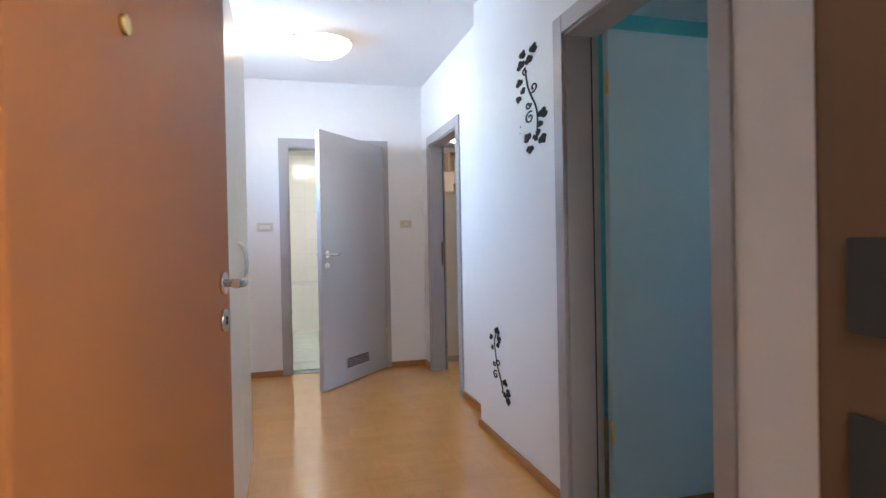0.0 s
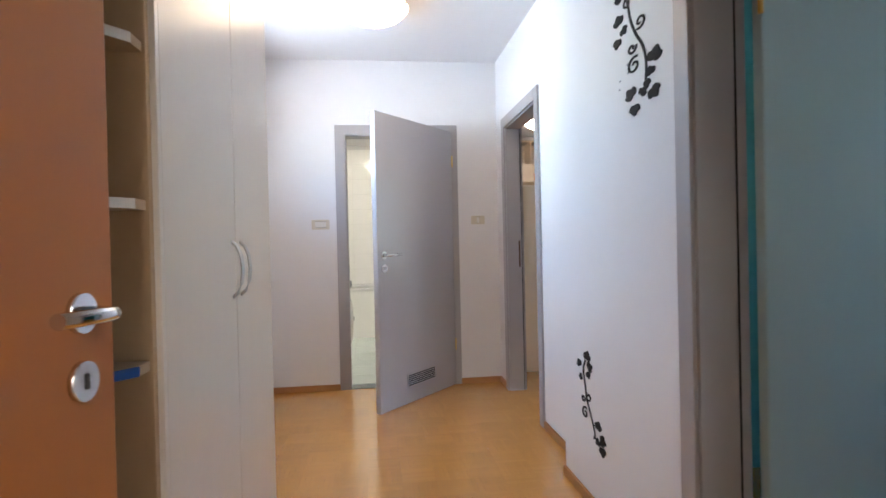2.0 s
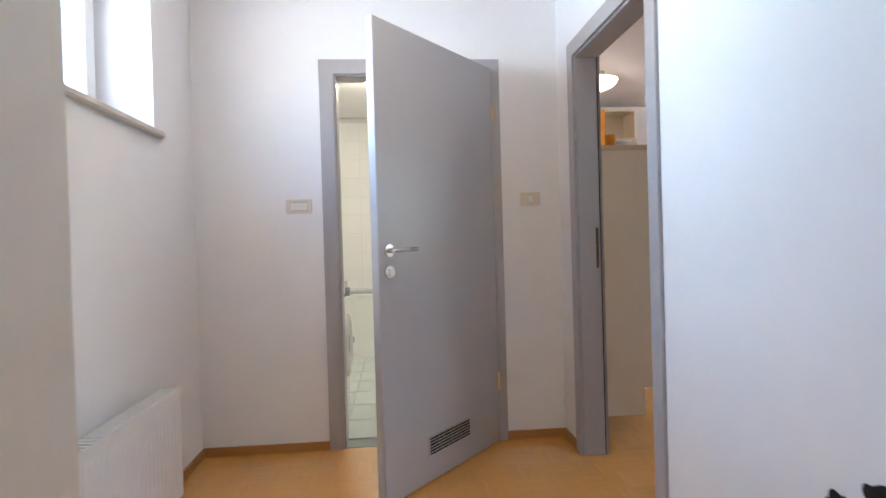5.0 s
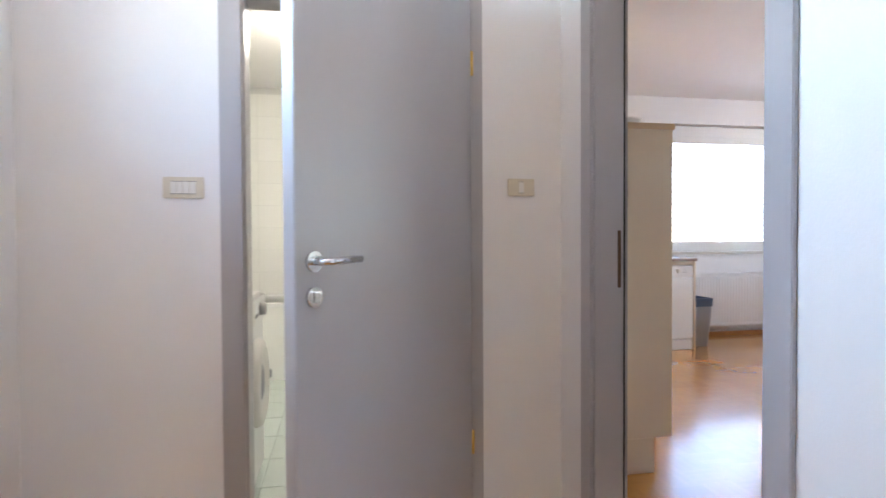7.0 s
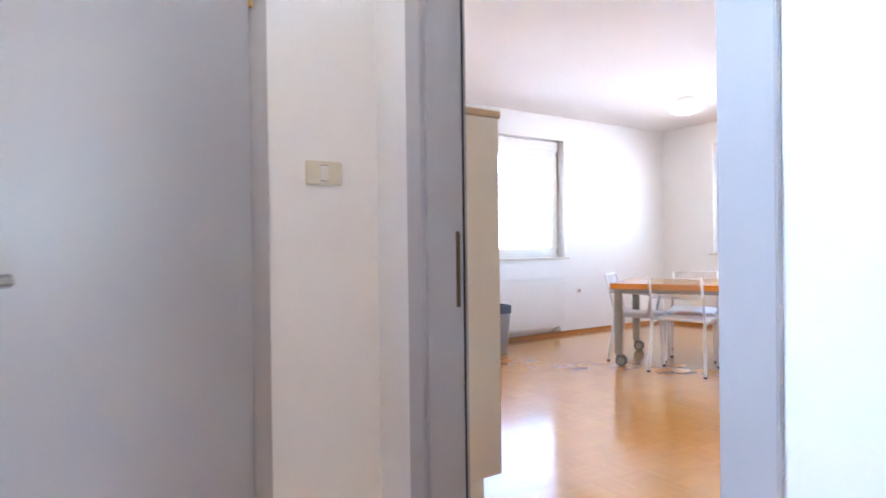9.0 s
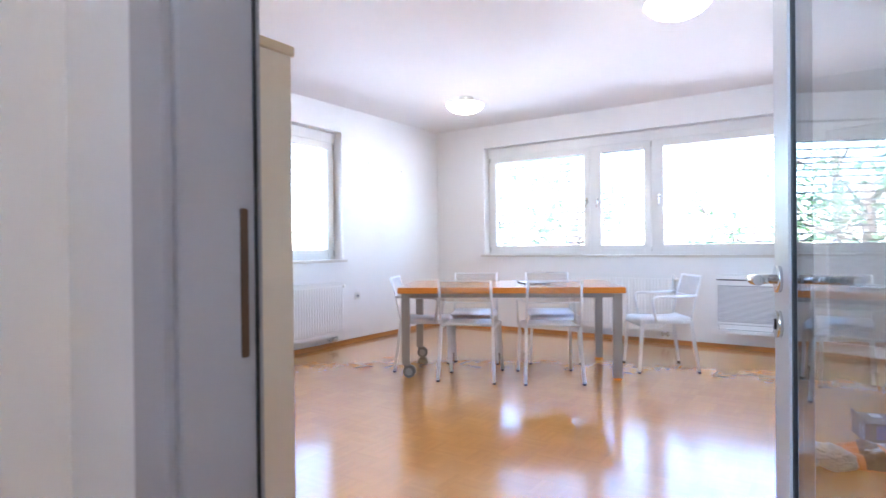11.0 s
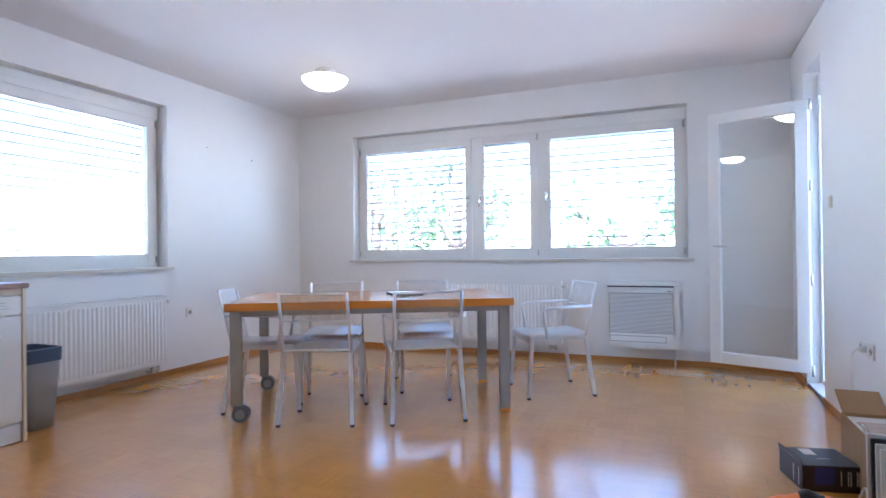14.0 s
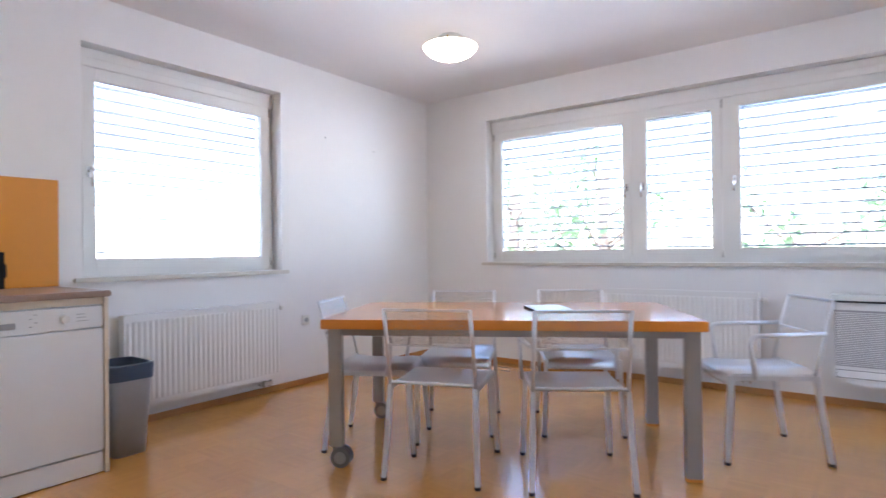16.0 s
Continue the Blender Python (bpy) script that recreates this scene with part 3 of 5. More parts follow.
# ---- ceiling lamps ----
def ceiling_lamp(x, y, z, r, label, glow=None, drop=0.0):
    ob = thing("ceiling_lamp", pose(x, y, z - drop), label, "ceiling lamp", group="opal ceiling lamps")
    part("base", cyl(bmesh.new(), (0, 0, -0.025), (0, 0, drop - 0.001), r * 0.45, seg=24), M_WHITE, ob)
    prof = [(0.0001, -0.131), (r * 0.28, -0.128), (r * 0.55, -0.116), (r * 0.78, -0.094), (r * 0.93, -0.068), (r, -0.046), (r, -0.042)]
    part("shade", lathe(bmesh.new(), prof, 40), glow or M_LAMP, ob, "glowing opal glass bowl")
    part("inner_shade", lathe(bmesh.new(), [(r, -0.0415), (r * 0.975, -0.042), (r * 0.9, -0.066), (r * 0.72, -0.09), (r * 0.4, -0.112), (0.0001, -0.12)], 40), M_LAMPIN, ob)
    for k in range(3):
        a = radians(90 + 120 * k)
        c, s = math.cos(a), math.sin(a)
        part("clip", tube(bmesh.new(), [(c * r * 0.4, s * r * 0.4, -0.012), (c * (r + 0.004), s * (r + 0.004), -0.03), (c * (r + 0.006), s * (r + 0.006), -0.052), (c * (r - 0.008), s * (r - 0.008), -0.056)], 0.005, 6), M_BRASS, ob)
    return ob


ceiling_lamp(0.081, 4.08, HCEIL, 0.21, "round opal glass ceiling lamp glowing warm in the hall", M_LAMPH)
ceiling_lamp(5.67, 7.31, CEIL, 0.195, "round opal glass ceiling lamp glowing above the table", drop=0.035)
ceiling_lamp(4.33, 4.94, CEIL, 0.195, "round opal glass ceiling lamp glowing in the living room", drop=0.035)
ceiling_lamp(2.07, 7.28, CEIL, 0.195, "round opal glass ceiling lamp glowing in the kitchen", drop=0.035)
ceiling_lamp(0.1, 6.7, 2.45, 0.17, "round opal glass ceiling lamp glowing in the bathroom", M_LAMPB)
ceiling_lamp(0.1, -0.75, HCEIL, 0.2, "round opal glass ceiling lamp glowing in the stairwell", M_LAMP2)

# ---- living room furniture ----
def at_yaw(x, y, a, z=0.0):
    return pose(x, y, z, 0, 0, a)


TM = at_yaw(5.075, 6.51, -61.3)
T = thing("dining_table", TM, "orange laminate dining table with grey legs, two of them on castors", "table")
TX, TY = 0.905, 0.475
part("tabletop", box(bmesh.new(), -TX, TX, -TY, TY, 0.692, 0.74, 0.003), M_TABLE, T, "glossy orange laminate top")
for sx in (-1, 1):
    for sy in (-1, 1):
        lx, ly = sx * (TX - 0.055), sy * (TY - 0.06)
        z0 = 0.10 if sx < 0 else 0.0
        leg = part("leg", box(bmesh.new(), lx - 0.034, lx + 0.034, ly - 0.022, ly + 0.022, z0, 0.691, 0.004), M_LEG, T)
        if sx < 0:
            w = part("castor", bmesh.new(), M_WHEEL, leg, "grey twin-wheel castor")
            bm = bmesh.new()
            cx = lx + 0.025
            for dy in (-0.017, 0.017):
                cyl(bm, (cx, ly + dy - 0.012, 0.05), (cx, ly + dy + 0.012, 0.05), 0.05, seg=28)
            box(bm, lx - 0.02, cx + 0.01, ly - 0.005, ly + 0.005, 0.06, 0.112, 0.002)
            bm.to_mesh(w.data)
            bm.free()
            part("hub", cyl(bmesh.new(), (cx, ly - 0.033, 0.05), (cx, ly + 0.033, 0.05), 0.030, seg=20), M_LEG, leg)
        else:
            part("foot", box(bmesh.new(), lx - 0.0345, lx + 0.0345, ly - 0.0225, ly + 0.0225, 0, 0.018, 0.003), M_ORANGE, leg, "orange foot cap")
for sy in (-1, 1):
    part("rail", box(bmesh.new(), -TX + 0.09, TX - 0.09, sy * (TY - 0.06) - 0.012, sy * (TY - 0.06) + 0.012, 0.655, 0.691, 0.002), M_LEG, T)
part("edge_band", box(bmesh.new(), -TX - 0.0015, TX + 0.0015, -TY - 0.0015, TY + 0.0015, 0.694, 0.738, 0.001), M_TEDGE, T, "orange edge band")


def mesh_panel_mat():
    m = bpy.data.materials.new("sheer_woven_mesh")
    m.use_nodes = True
    nt = m.node_tree
    b = nt.nodes["Principled BSDF"]
    b.inputs["Base Color"].default_value = (0.66, 0.67, 0.69, 1)
    b.inputs["Roughness"].default_value, b.inputs["Metallic"].default_value = 0.4, 0.5
    co, vz, t, mix = (nt.nodes.new(k) for k in ("ShaderNodeTexCoord", "ShaderNodeTexVoronoi", "ShaderNodeBsdfTransparent", "ShaderNodeMixShader"))
    vz.inputs["Scale"].default_value = 260
    ramp = nt.nodes.new("ShaderNodeMapRange")
    ramp.inputs["From Min"].default_value, ramp.inputs["From Max"].default_value = 0.2, 0.7
    ramp.inputs["To Min"].default_value, ramp.inputs["To Max"].default_value = 0.10, 0.36
    nt.links.new(co.outputs["Object"], vz.inputs["Vector"]), nt.links.new(vz.outputs["Distance"], ramp.inputs[0])
    nt.links.new(ramp.outputs[0], mix.inputs[0]), nt.links.new(t.outputs[0], mix.inputs[1]), nt.links.new(b.outputs[0], mix.inputs[2])
    nt.links.new(mix.outputs[0], nt.nodes["Material Output"].inputs[0])
    return m


M_MESH = mesh_panel_mat()


def chair(arms, label):
    c = thing("dining_chair", Matrix(), label, "chair", group="chairs round the table")
    # seat: thin sheet that rolls down in front and up a little behind
    bm = bmesh.new()
    prof = [(-0.205, 0.458), (-0.19, 0.447), (-0.10, 0.440), (0.05, 0.440), (0.15, 0.446), (0.19, 0.444), (0.212, 0.432), (0.222, 0.412), (0.224, 0.395)]
    top = [[bm.verts.new((x, y, z)) for x, z in prof] for y in (-0.205, 0.205)]
    low = [[bm.verts.new((x - 0.003, y, z - 0.009)) for x, z in prof] for y in (-0.205, 0.205)]
    n = len(prof)
    for i in range(n - 1):
        for q in ((top[0][i], top[0][i + 1], top[1][i + 1], top[1][i]), (low[0][i], low[1][i], low[1][i + 1], low[0][i + 1])):
            bm.faces.new(q).smooth = True
        for s in (0, 1):
            bm.faces.new((top[s][i], low[s][i], low[s][i + 1], top[s][i + 1]))
    for i in (0, n - 1):
        bm.faces.new((top[0][i], top[1][i], low[1][i], low[0][i]))
    part("seat", bm, M_ALU, c, "pale perforated metal seat")
    for s in (-1, 1):
        part("seat_rail", box(bmesh.new(), -0.2, 0.2, s * 0.209 - 0.006, s * 0.209 + 0.006, 0.412, 0.436, 0.002), M_ALU, c)
        for x0, x1, nm in ((0.235, 0.205, "front"), (-0.255, -0.195, "rear")):
            bm = bmesh.new()
            m = Matrix.Identity(4)
            secs = [(x0, s * 0.225, 0.012, 0.010, 0.011), (x0 * 0.45 + x1 * 0.55, s * 0.215, 0.22, 0.013, 0.011), (x1, s * 0.209, 0.436, 0.015, 0.011)]
            rings = [[bm.verts.new((x + dx * a, y + dy * b, z)) for dx, dy in ((-1, -1), (1, -1), (1, 1), (-1, 1))] for x, y, z, a, b in secs]
            for a, b in zip(rings, rings[1:]):
                for k in range(4):
                    bm.faces.new((a[k], a[(k + 1) % 4], b[(k + 1) % 4], b[k]))
            bm.faces.new(rings[0][::-1]), bm.faces.new(rings[-1])
            bmesh.ops.bevel(bm, geom=[e for e in bm.edges if abs(e.verts[0].co.z - e.verts[1].co.z) > 0.05], offset=0.003, segments=2, affect='EDGES')
            lg = part("leg", bm, M_ALU, c)
            part("foot", cyl(bmesh.new(), (x0, s * 0.225, 0), (x0, s * 0.225, 0.014), 0.014, seg=12), M_RUBBER, lg, "black rubber foot")
        part("back_post", tube(bmesh.new(), [(-0.195, s * 0.209, 0.425), (-0.215, s * 0.209, 0.52), (-0.245, s * 0.207, 0.66), (-0.285, s * 0.205, 0.805)], 0.010, 8, 0.8), M_ALU, c)
        if arms:
            part("armrest", tube(bmesh.new(), rounded([(0.10, s * 0.235, 0.425), (0.135, s * 0.245, 0.635), (-0.235, s * 0.225, 0.645)], 0.05, 6), 0.0085, 8, 1.3), M_ALU, c, "bent metal armrest")
    for a, b, z0, z1, nm in ((-0.283, -0.286, 0.796, 0.808, "top_rail"), (-0.238, -0.241, 0.628, 0.638, "back_rail")):
        part(nm, box(bmesh.new(), b - 0.006, a + 0.006, -0.205, 0.205, z0, z1, 0.002), M_ALU, c)
    bm = bmesh.new()
    vs = [[bm.verts.new((x + 0.012 * (1 - (2 * k / 8 - 1) ** 2) * -1, -0.198 + 0.396 * k / 8, z)) for k in range(9)] for x, z in ((-0.2395, 0.636), (-0.262, 0.72), (-0.2835, 0.798))]
    for a, b in zip(vs, vs[1:]):
        for k in range(8):
            bm.faces.new((a[k], a[k + 1], b[k + 1], b[k])).smooth = True
    part("backrest", bm, M_MESH, c, "sheer silver mesh backrest")
    return c


def rear_at(x, y, a):
    """The pose of a chair whose rear feet are centred at x, y and that faces the angle a."""
    return at_yaw(x + 0.255 * math.cos(radians(a)), y + 0.255 * math.sin(radians(a)), a)


c0 = chair(False, "slender silver metal dining chair with a sheer mesh back")
c0.matrix_world = rear_at(4.388, 6.534, 20.8)
copy_thing(c0, rear_at(5.45, 7.07, 207))
copy_thing(c0, rear_at(5.82, 6.47, 212))
c1 = chair(True, "slender silver metal armchair with a sheer back, at the table")
c1.matrix_world = rear_at(5.87, 5.18, 122)
copy_thing(c1, rear_at(4.59, 7.36, -62))
copy_thing(c1, rear_at(4.684, 5.913, 33.4))

# papers on the table
bm = box(bmesh.new(), -0.105, 0.105, -0.15, 0.15, 0, 0.010, 0.002)
ob = solid("notebook", bm, M_BLACK, "dark slim notebook lying on the orange table", "notebook")
ob.matrix_world = TM @ at_yaw(0.22, 0.03, 12, 0.7402)
part("cover_sheet", box(bmesh.new(), -0.10, 0.10, -0.145, 0.145, 0.0101, 0.0115), M_WHITE, ob, "white sheet of paper")


# ---- radiators ----
def radiator(m, w, h, z, label, ribs=True, depth=0.075, knob=1):
    """A panel radiator on a wall: local x along it, front towards -y, wall at y 0."""
    r = thing("radiator", m, label, "radiator")
    back = -0.03
    front = back - depth
    bm = bmesh.new()
    n = max(4, int(w / 0.034))
    prev = None
    zs = ((z + 0.0, 0.0), (z + 0.035, 0.0), (z + 0.05, 1.0), (z + h - 0.05, 1.0), (z + h - 0.035, 0.0), (z + h - 0.004, 0.0))
    cols = []
    for i in range(n * 4 + 1):
        x = w * i / (n * 4)
        q = (i % 4) in (2, 3)
        cols.append([bm.verts.new((x, front - (0.0045 * k if q else 0), zz)) for zz, k in zs])
    for a, b in zip(cols, cols[1:]):
        for i in range(len(zs) - 1):
            bm.faces.new((a[i], b[i], b[i + 1], a[i + 1]))
    part("front_panel", bm, M_WHITE, r, "ribbed white steel panel")
    part("rear_panel", box(bmesh.new(), 0.01, w - 0.01, back - 0.012, back, z, z + h - 0.01, 0.003), M_WHITE, r)
    for x in (-0.004, w):
        part("side_cover", box(bmesh.new(), x, x + 0.004, front, back, z + 0.01, z + h, 0.001), M_WHITE, r)
    bm = box(bmesh.new(), 0, w, front - 0.004, front + 0.002, z + h - 0.006, z + h + 0.004, 0.001)
    for i in range(int(w / 0.03)):
        box(bm, i * 0.03 + 0.004, i * 0.03 + 0.02, front + 0.004, back, z + h - 0.003, z + h)
    part("top_grille", bm, M_WHITE, r)
    part("bracket", box(bmesh.new(), w * 0.2, w * 0.2 + 0.03, back, 0, z + 0.1, z + h - 0.1), M_STEEL, r)
    part("bracket", box(bmesh.new(), w * 0.8, w * 0.8 + 0.03, back, 0, z + 0.1, z + h - 0.1), M_STEEL, r)
    if knob:
        v = part("valve", cyl(bmesh.new(), (w, back - 0.04, z + h - 0.05), (w + 0.025, back - 0.04, z + h - 0.05), 0.011, seg=12), M_CHROME, r)
        part("thermostat", cyl(bmesh.new(), (w + 0.025, back - 0.04, z + h - 0.05), (w + 0.06, back - 0.04, z + h - 0.05), 0.019, 0.016, seg=16), M_PLAST, v, "white thermostat knob")
        for dx in (0.06, 0.11):
            p = part("pipe", tube(bmesh.new(), rounded([(w - dx, back - 0.04, z), (w - dx, back - 0.04, z - 0.055), (w - dx, 0.0, z - 0.055)], 0.012), 0.008, 8), M_CHROME, r)
            part("valve_nut", cyl(bmesh.new(), (w - dx, back - 0.04, z - 0.05), (w - dx, back - 0.04, z - 0.015), 0.015, seg=8, smooth=False), M_STEEL, r)
        part("valve_block", box(bmesh.new(), w - 0.125, w - 0.045, back - 0.055, back - 0.03, z - 0.045, z - 0.02, 0.003), M_STEEL, r)
    return r


radiator(pose(3.93, 8.61, 0), 1.12, 0.575, 0.125, "white ribbed panel radiator under the window")
radiator(pose(7.02, 6.67, 0, 0, 0, -90), 1.14, 0.60, 0.145, "white ribbed panel radiator under the wide window")
radiator(pose(-0.88, 3.35, 0, 0, 0, 90), 1.24, 0.45, 0.05, "low white panel radiator on the hall wall", knob=0)

# ---- floor-standing air conditioner ----
A = thing("air_conditioner", pose(7.02, 5.11, 0), "white floor-standing air conditioner with a grey intake grille", "air conditioner")
AW, A0, A1 = 0.62, 0.165, 0.755
part("body", box(bmesh.new(), -0.20, -0.002, -AW, 0, A0, A1, 0.018), M_WHITE, A)
part("front_panel", box(bmesh.new(), -0.209, -0.201, -AW + 0.045, -0.02, A0 + 0.045, A1 - 0.06, 0.006), M_WHITE, A)
g = part("intake_grille", box(bmesh.new(), -0.2135, -0.2095, -AW + 0.055, -0.032, A0 + 0.135, A1 - 0.095, 0.002), M_ACGRID, A, "grey perforated intake grille")
for i in range(30):
    z = A0 + 0.143 + i * 0.0115
    part("slat", box(bmesh.new(), -0.2155, -0.2136, -AW + 0.057, -0.034, z, z + 0.0045), M_WHITE, g)
part("outlet", box(bmesh.new(), -0.206, -0.2005, -AW + 0.045, -0.02, A1 - 0.048, A1 - 0.036), M_DARK, A, "dark air outlet slot")
part("flap", box(bmesh.new(), -0.208, -0.202, -AW + 0.045, -0.02, A1 - 0.034, A1 - 0.008, 0.002), M_WHITE, A)
part("display", box(bmesh.new(), -0.2115, -0.2092, -AW + 0.065, -AW + 0.10, A1 - 0.088, A1 - 0.076), M_ACGRID, A)
bm = bmesh.new()
for a in ((-AW + 0.11, -0.035, A0 + 0.108, A0 + 0.111), (-AW + 0.11, -0.035, A0 + 0.058, A0 + 0.061), (-AW + 0.11, -AW + 0.113, A0 + 0.061, A0 + 0.108), (-0.038, -0.035, A0 + 0.061, A0 + 0.108)):
    box(bm, -0.2102, -0.2092, a[0], a[1], a[2], a[3])
part("lower_flap_seam", bm, M_DARK, A)
part("drain_pipe", cyl(bmesh.new(), (-0.05, -AW + 0.04, 0.0), (-0.05, -AW + 0.04, A0 + 0.02), 0.008, seg=8), M_PLAST, A)


# ---- sockets and switches ----
def socket(m, label, gangs=1):
    """An outlet on a wall: local x along it, front towards -y."""
    s = thing("wall_socket", m, label, "socket")
    for k in range(gangs):
        o = k * 0.082
        pl = part("plate", box(bmesh.new(), o - 0.04, o + 0.04, -0.010, -0.001, -0.04, 0.04, 0.003), M_PLAST, s)
        part("well", cyl(bmesh.new(), (o, -0.011, 0), (o, -0.0095, 0), 0.02, seg=20), M_ACGRID, pl)
        for dx in (-0.0095, 0.0095):
            part("contact", cyl(bmesh.new(), (o + dx, -0.0125, 0), (o + dx, -0.0105, 0), 0.0035, seg=8), M_DARK, pl)
    return s


socket(pose(5.388, 8.61, 0.52), "white wall socket beside the radiator")
SK = socket(pose(5.155, 3.61, 0.515, 0, 0, 180), "white triple wall socket with a plugged cable", 3)
part("plug", cyl(bmesh.new(), (0.082, -0.012, 0), (0.082, -0.045, 0), 0.018, 0.014, seg=16), M_PLAST, SK, "white plug")
part("cable", tube(bmesh.new(), rounded([(0.082, -0.043, 0), (0.09, -0.075, -0.02), (0.06, -0.06, -0.30), (-0.02, -0.06, -0.48)], 0.03), 0.0035, 6), M_PLAST, SK, "white cable")


def switch(m, w, h, rockers, label, material):
    s = thing("light_switch", m, label, "light switch")
    part("plate", box(bmesh.new(), -w / 2, w / 2, -0.009, -0.001, -h / 2, h / 2, 0.003), material, s)
    rw = 0.021
    x = -rw * rockers / 2
    for k in range(rockers):
        part("rocker", box(bmesh.new(), x + k * rw + 0.0008, x + (k + 1) * rw - 0.0008, -0.0135, -0.0092, -0.021, 0.021, 0.0012), M_PLAST, s)
    bm = bmesh.new()
    box(bm, x - 0.001, -x + 0.001, -0.0102, -0.0091, 0.021, 0.0225)
    box(bm, x - 0.001, -x + 0.001, -0.0102, -0.0091, -0.0225, -0.021)
    part("shadow_gap", bm, M_DARK, s)
    return s


switch(pose(-0.352, 5.15, 1.287), 0.135, 0.075, 4, "ivory wall plate with a row of light switches", M_IVORY)
switch(pose(0.882, 5.15, 1.302), 0.108, 0.068, 1, "ivory wall plate with one light switch", M_IVORY)
switch(pose(5.765, 3.61, 1.328, 0, 0, 180), 0.08, 0.08, 1, "white light switch beside the balcony door", M_IVORY)

# ---- kitchen ----
D = thing("dishwasher", pose(2.985, 7.935, 0), "white built-under dishwasher with a control strip", "dishwasher")
part("body", box(bmesh.new(), 0.003, 0.597, 0.03, 0.58, 0.09, 0.84, 0.002), M_WHITE, D)
part("door", box(bmesh.new(), 0.004, 0.596, 0, 0.029, 0.115, 0.715, 0.005), M_WHITE, D, "white dishwasher door")
pn = part("control_panel", box(bmesh.new(), 0.004, 0.596, 0.0, 0.029, 0.72, 0.825, 0.005), M_WHITE, D)
part("knob", cyl(bmesh.new(), (0.43, 0.0, 0.772), (0.43, -0.022, 0.772), 0.020, 0.017, seg=20), M_PLAST, pn, "round programme knob")
part("handle_recess", box(bmesh.new(), 0.10, 0.24, -0.002, 0.004, 0.745, 0.775, 0.002), M_ACGRID, pn)
for k in range(4):
    part("marking", box(bmesh.new(), 0.29 + 0.016 * (k % 2), 0.302 + 0.02 * (k % 2), -0.001, 0.0005, 0.748 + 0.018 * k, 0.751 + 0.018 * k), M_ACGRID, pn)
for k in range(3):
    part("marking", box(bmesh.new(), 0.48, 0.53 - 0.008 * k, -0.001, 0.0005, 0.757 + 0.016 * k, 0.7595 + 0.016 * k), M_ACGRID, pn)
part("plinth", box(bmesh.new(), 0.004, 0.596, 0.012, 0.04, 0.005, 0.105, 0.003), M_WHITE, D)
part("worktop_trim", box(bmesh.new(), 0.0, 0.6, 0.008, 0.03, 0.832, 0.866), M_CREAM, D)
solid("end_panel", box(bmesh.new(), 3.587, 3.606, 7.935, 8.595, 0, 0.866, 0.002), M_CREAM, "cream side panel closing the kitchen row", "panel")
KU = thing("kitchen_cabinet", pose(1.74, 7.95, 0), "cream kitchen base cabinet beside the dishwasher", "cabinet")
part("body", box(bmesh.new(), 0, 1.24, 0.022, 0.64, 0.10, 0.865), M_CREAM, KU)
for k in range(2):
    d = part("door", box(bmesh.new(), 0.003 + 0.62 * k, 0.617 + 0.62 * k, 0, 0.02, 0.12, 0.855, 0.003), M_CREAM, KU)
    part("handle", tube(bmesh.new(), [(0.25 + 0.62 * k, 0, 0.8), (0.25 + 0.62 * k, -0.03, 0.8), (0.37 + 0.62 * k, -0.03, 0.8), (0.37 + 0.62 * k, 0, 0.8)], 0.005), M_STEEL, d)
part("plinth", box(bmesh.new(), 0, 1.24, 0.05, 0.07, 0, 0.1), M_CREAM, KU)
solid("worktop", box(bmesh.new(), 1.168, 3.612, 7.91, 8.605, 0.867, 0.897, 0.006), M_WORKTOP, "brown laminate worktop with a rounded edge", "worktop")
solid("backsplash", box(bmesh.new(), 1.168, 3.618, 8.594, 8.608, 0.898, 1.50, 0.002), M_ORANGE, "plain orange backsplash panel above the worktop", "backsplash")
CM = thing("carry_case", pose(3.15, 8.2, 0.897), "dark brown carry case with a strap handle on the worktop", "case")
part("body", box(bmesh.new(), -0.16, 0.09, -0.09, 0.09, 0, 0.215, 0.022), M_BLACK, CM)
part("strap", tube(bmesh.new(), rounded([(-0.10, 0, 0.21), (-0.09, 0, 0.255), (0.02, 0, 0.255), (0.05, 0, 0.21)], 0.02), 0.012, 8, 0.35), M_BLACK, CM, "flat strap handle")
part("side_pocket", box(bmesh.new(), 0.09, 0.102, -0.06, 0.06, 0.07, 0.14, 0.005), M_BLACK, CM)

P = thing("tall_cabinet", pose(1.168, 5.425, 0) @ Matrix.Diagonal((1.07, 1, 1, 1)), "cream tall kitchen cabinet with a plain side", "cabinet")
part("side_panel", box(bmesh.new(), 0, 0.515, 0, 0.02, 0.165, 1.605, 0.002), M_CREAM, P)
part("body", box(bmesh.new(), 0, 0.495, 0.021, 0.58, 0.165, 1.604), M_CREAM, P)
part("side_panel", box(bmesh.new(), 0, 0.515, 0.581, 0.60, 0.165, 1.605, 0.002), M_CREAM, P)
for z0, z1 in ((0.17, 0.85), (0.855, 1.60)):
    d = part("door", box(bmesh.new(), 0.497, 0.515, 0.022, 0.578, z0, z1, 0.002), M_CREAM, P)
    part("handle", tube(bmesh.new(), [(0.515, 0.08, z1 - 0.2), (0.545, 0.08, z1 - 0.2), (0.545, 0.08, z1 - 0.1), (0.515, 0.08, z1 - 0.1)], 0.005), M_STEEL, d)
part("top_board", box(bmesh.new(), 0, 0.525, -0.004, 0.604, 1.606, 1.634, 0.003), M_BEECH, P, "beech edged top board")
part("plinth", box(bmesh.new(), 0, 0.43, 0.002, 0.6, 0, 0.164), M_CREAM, P)
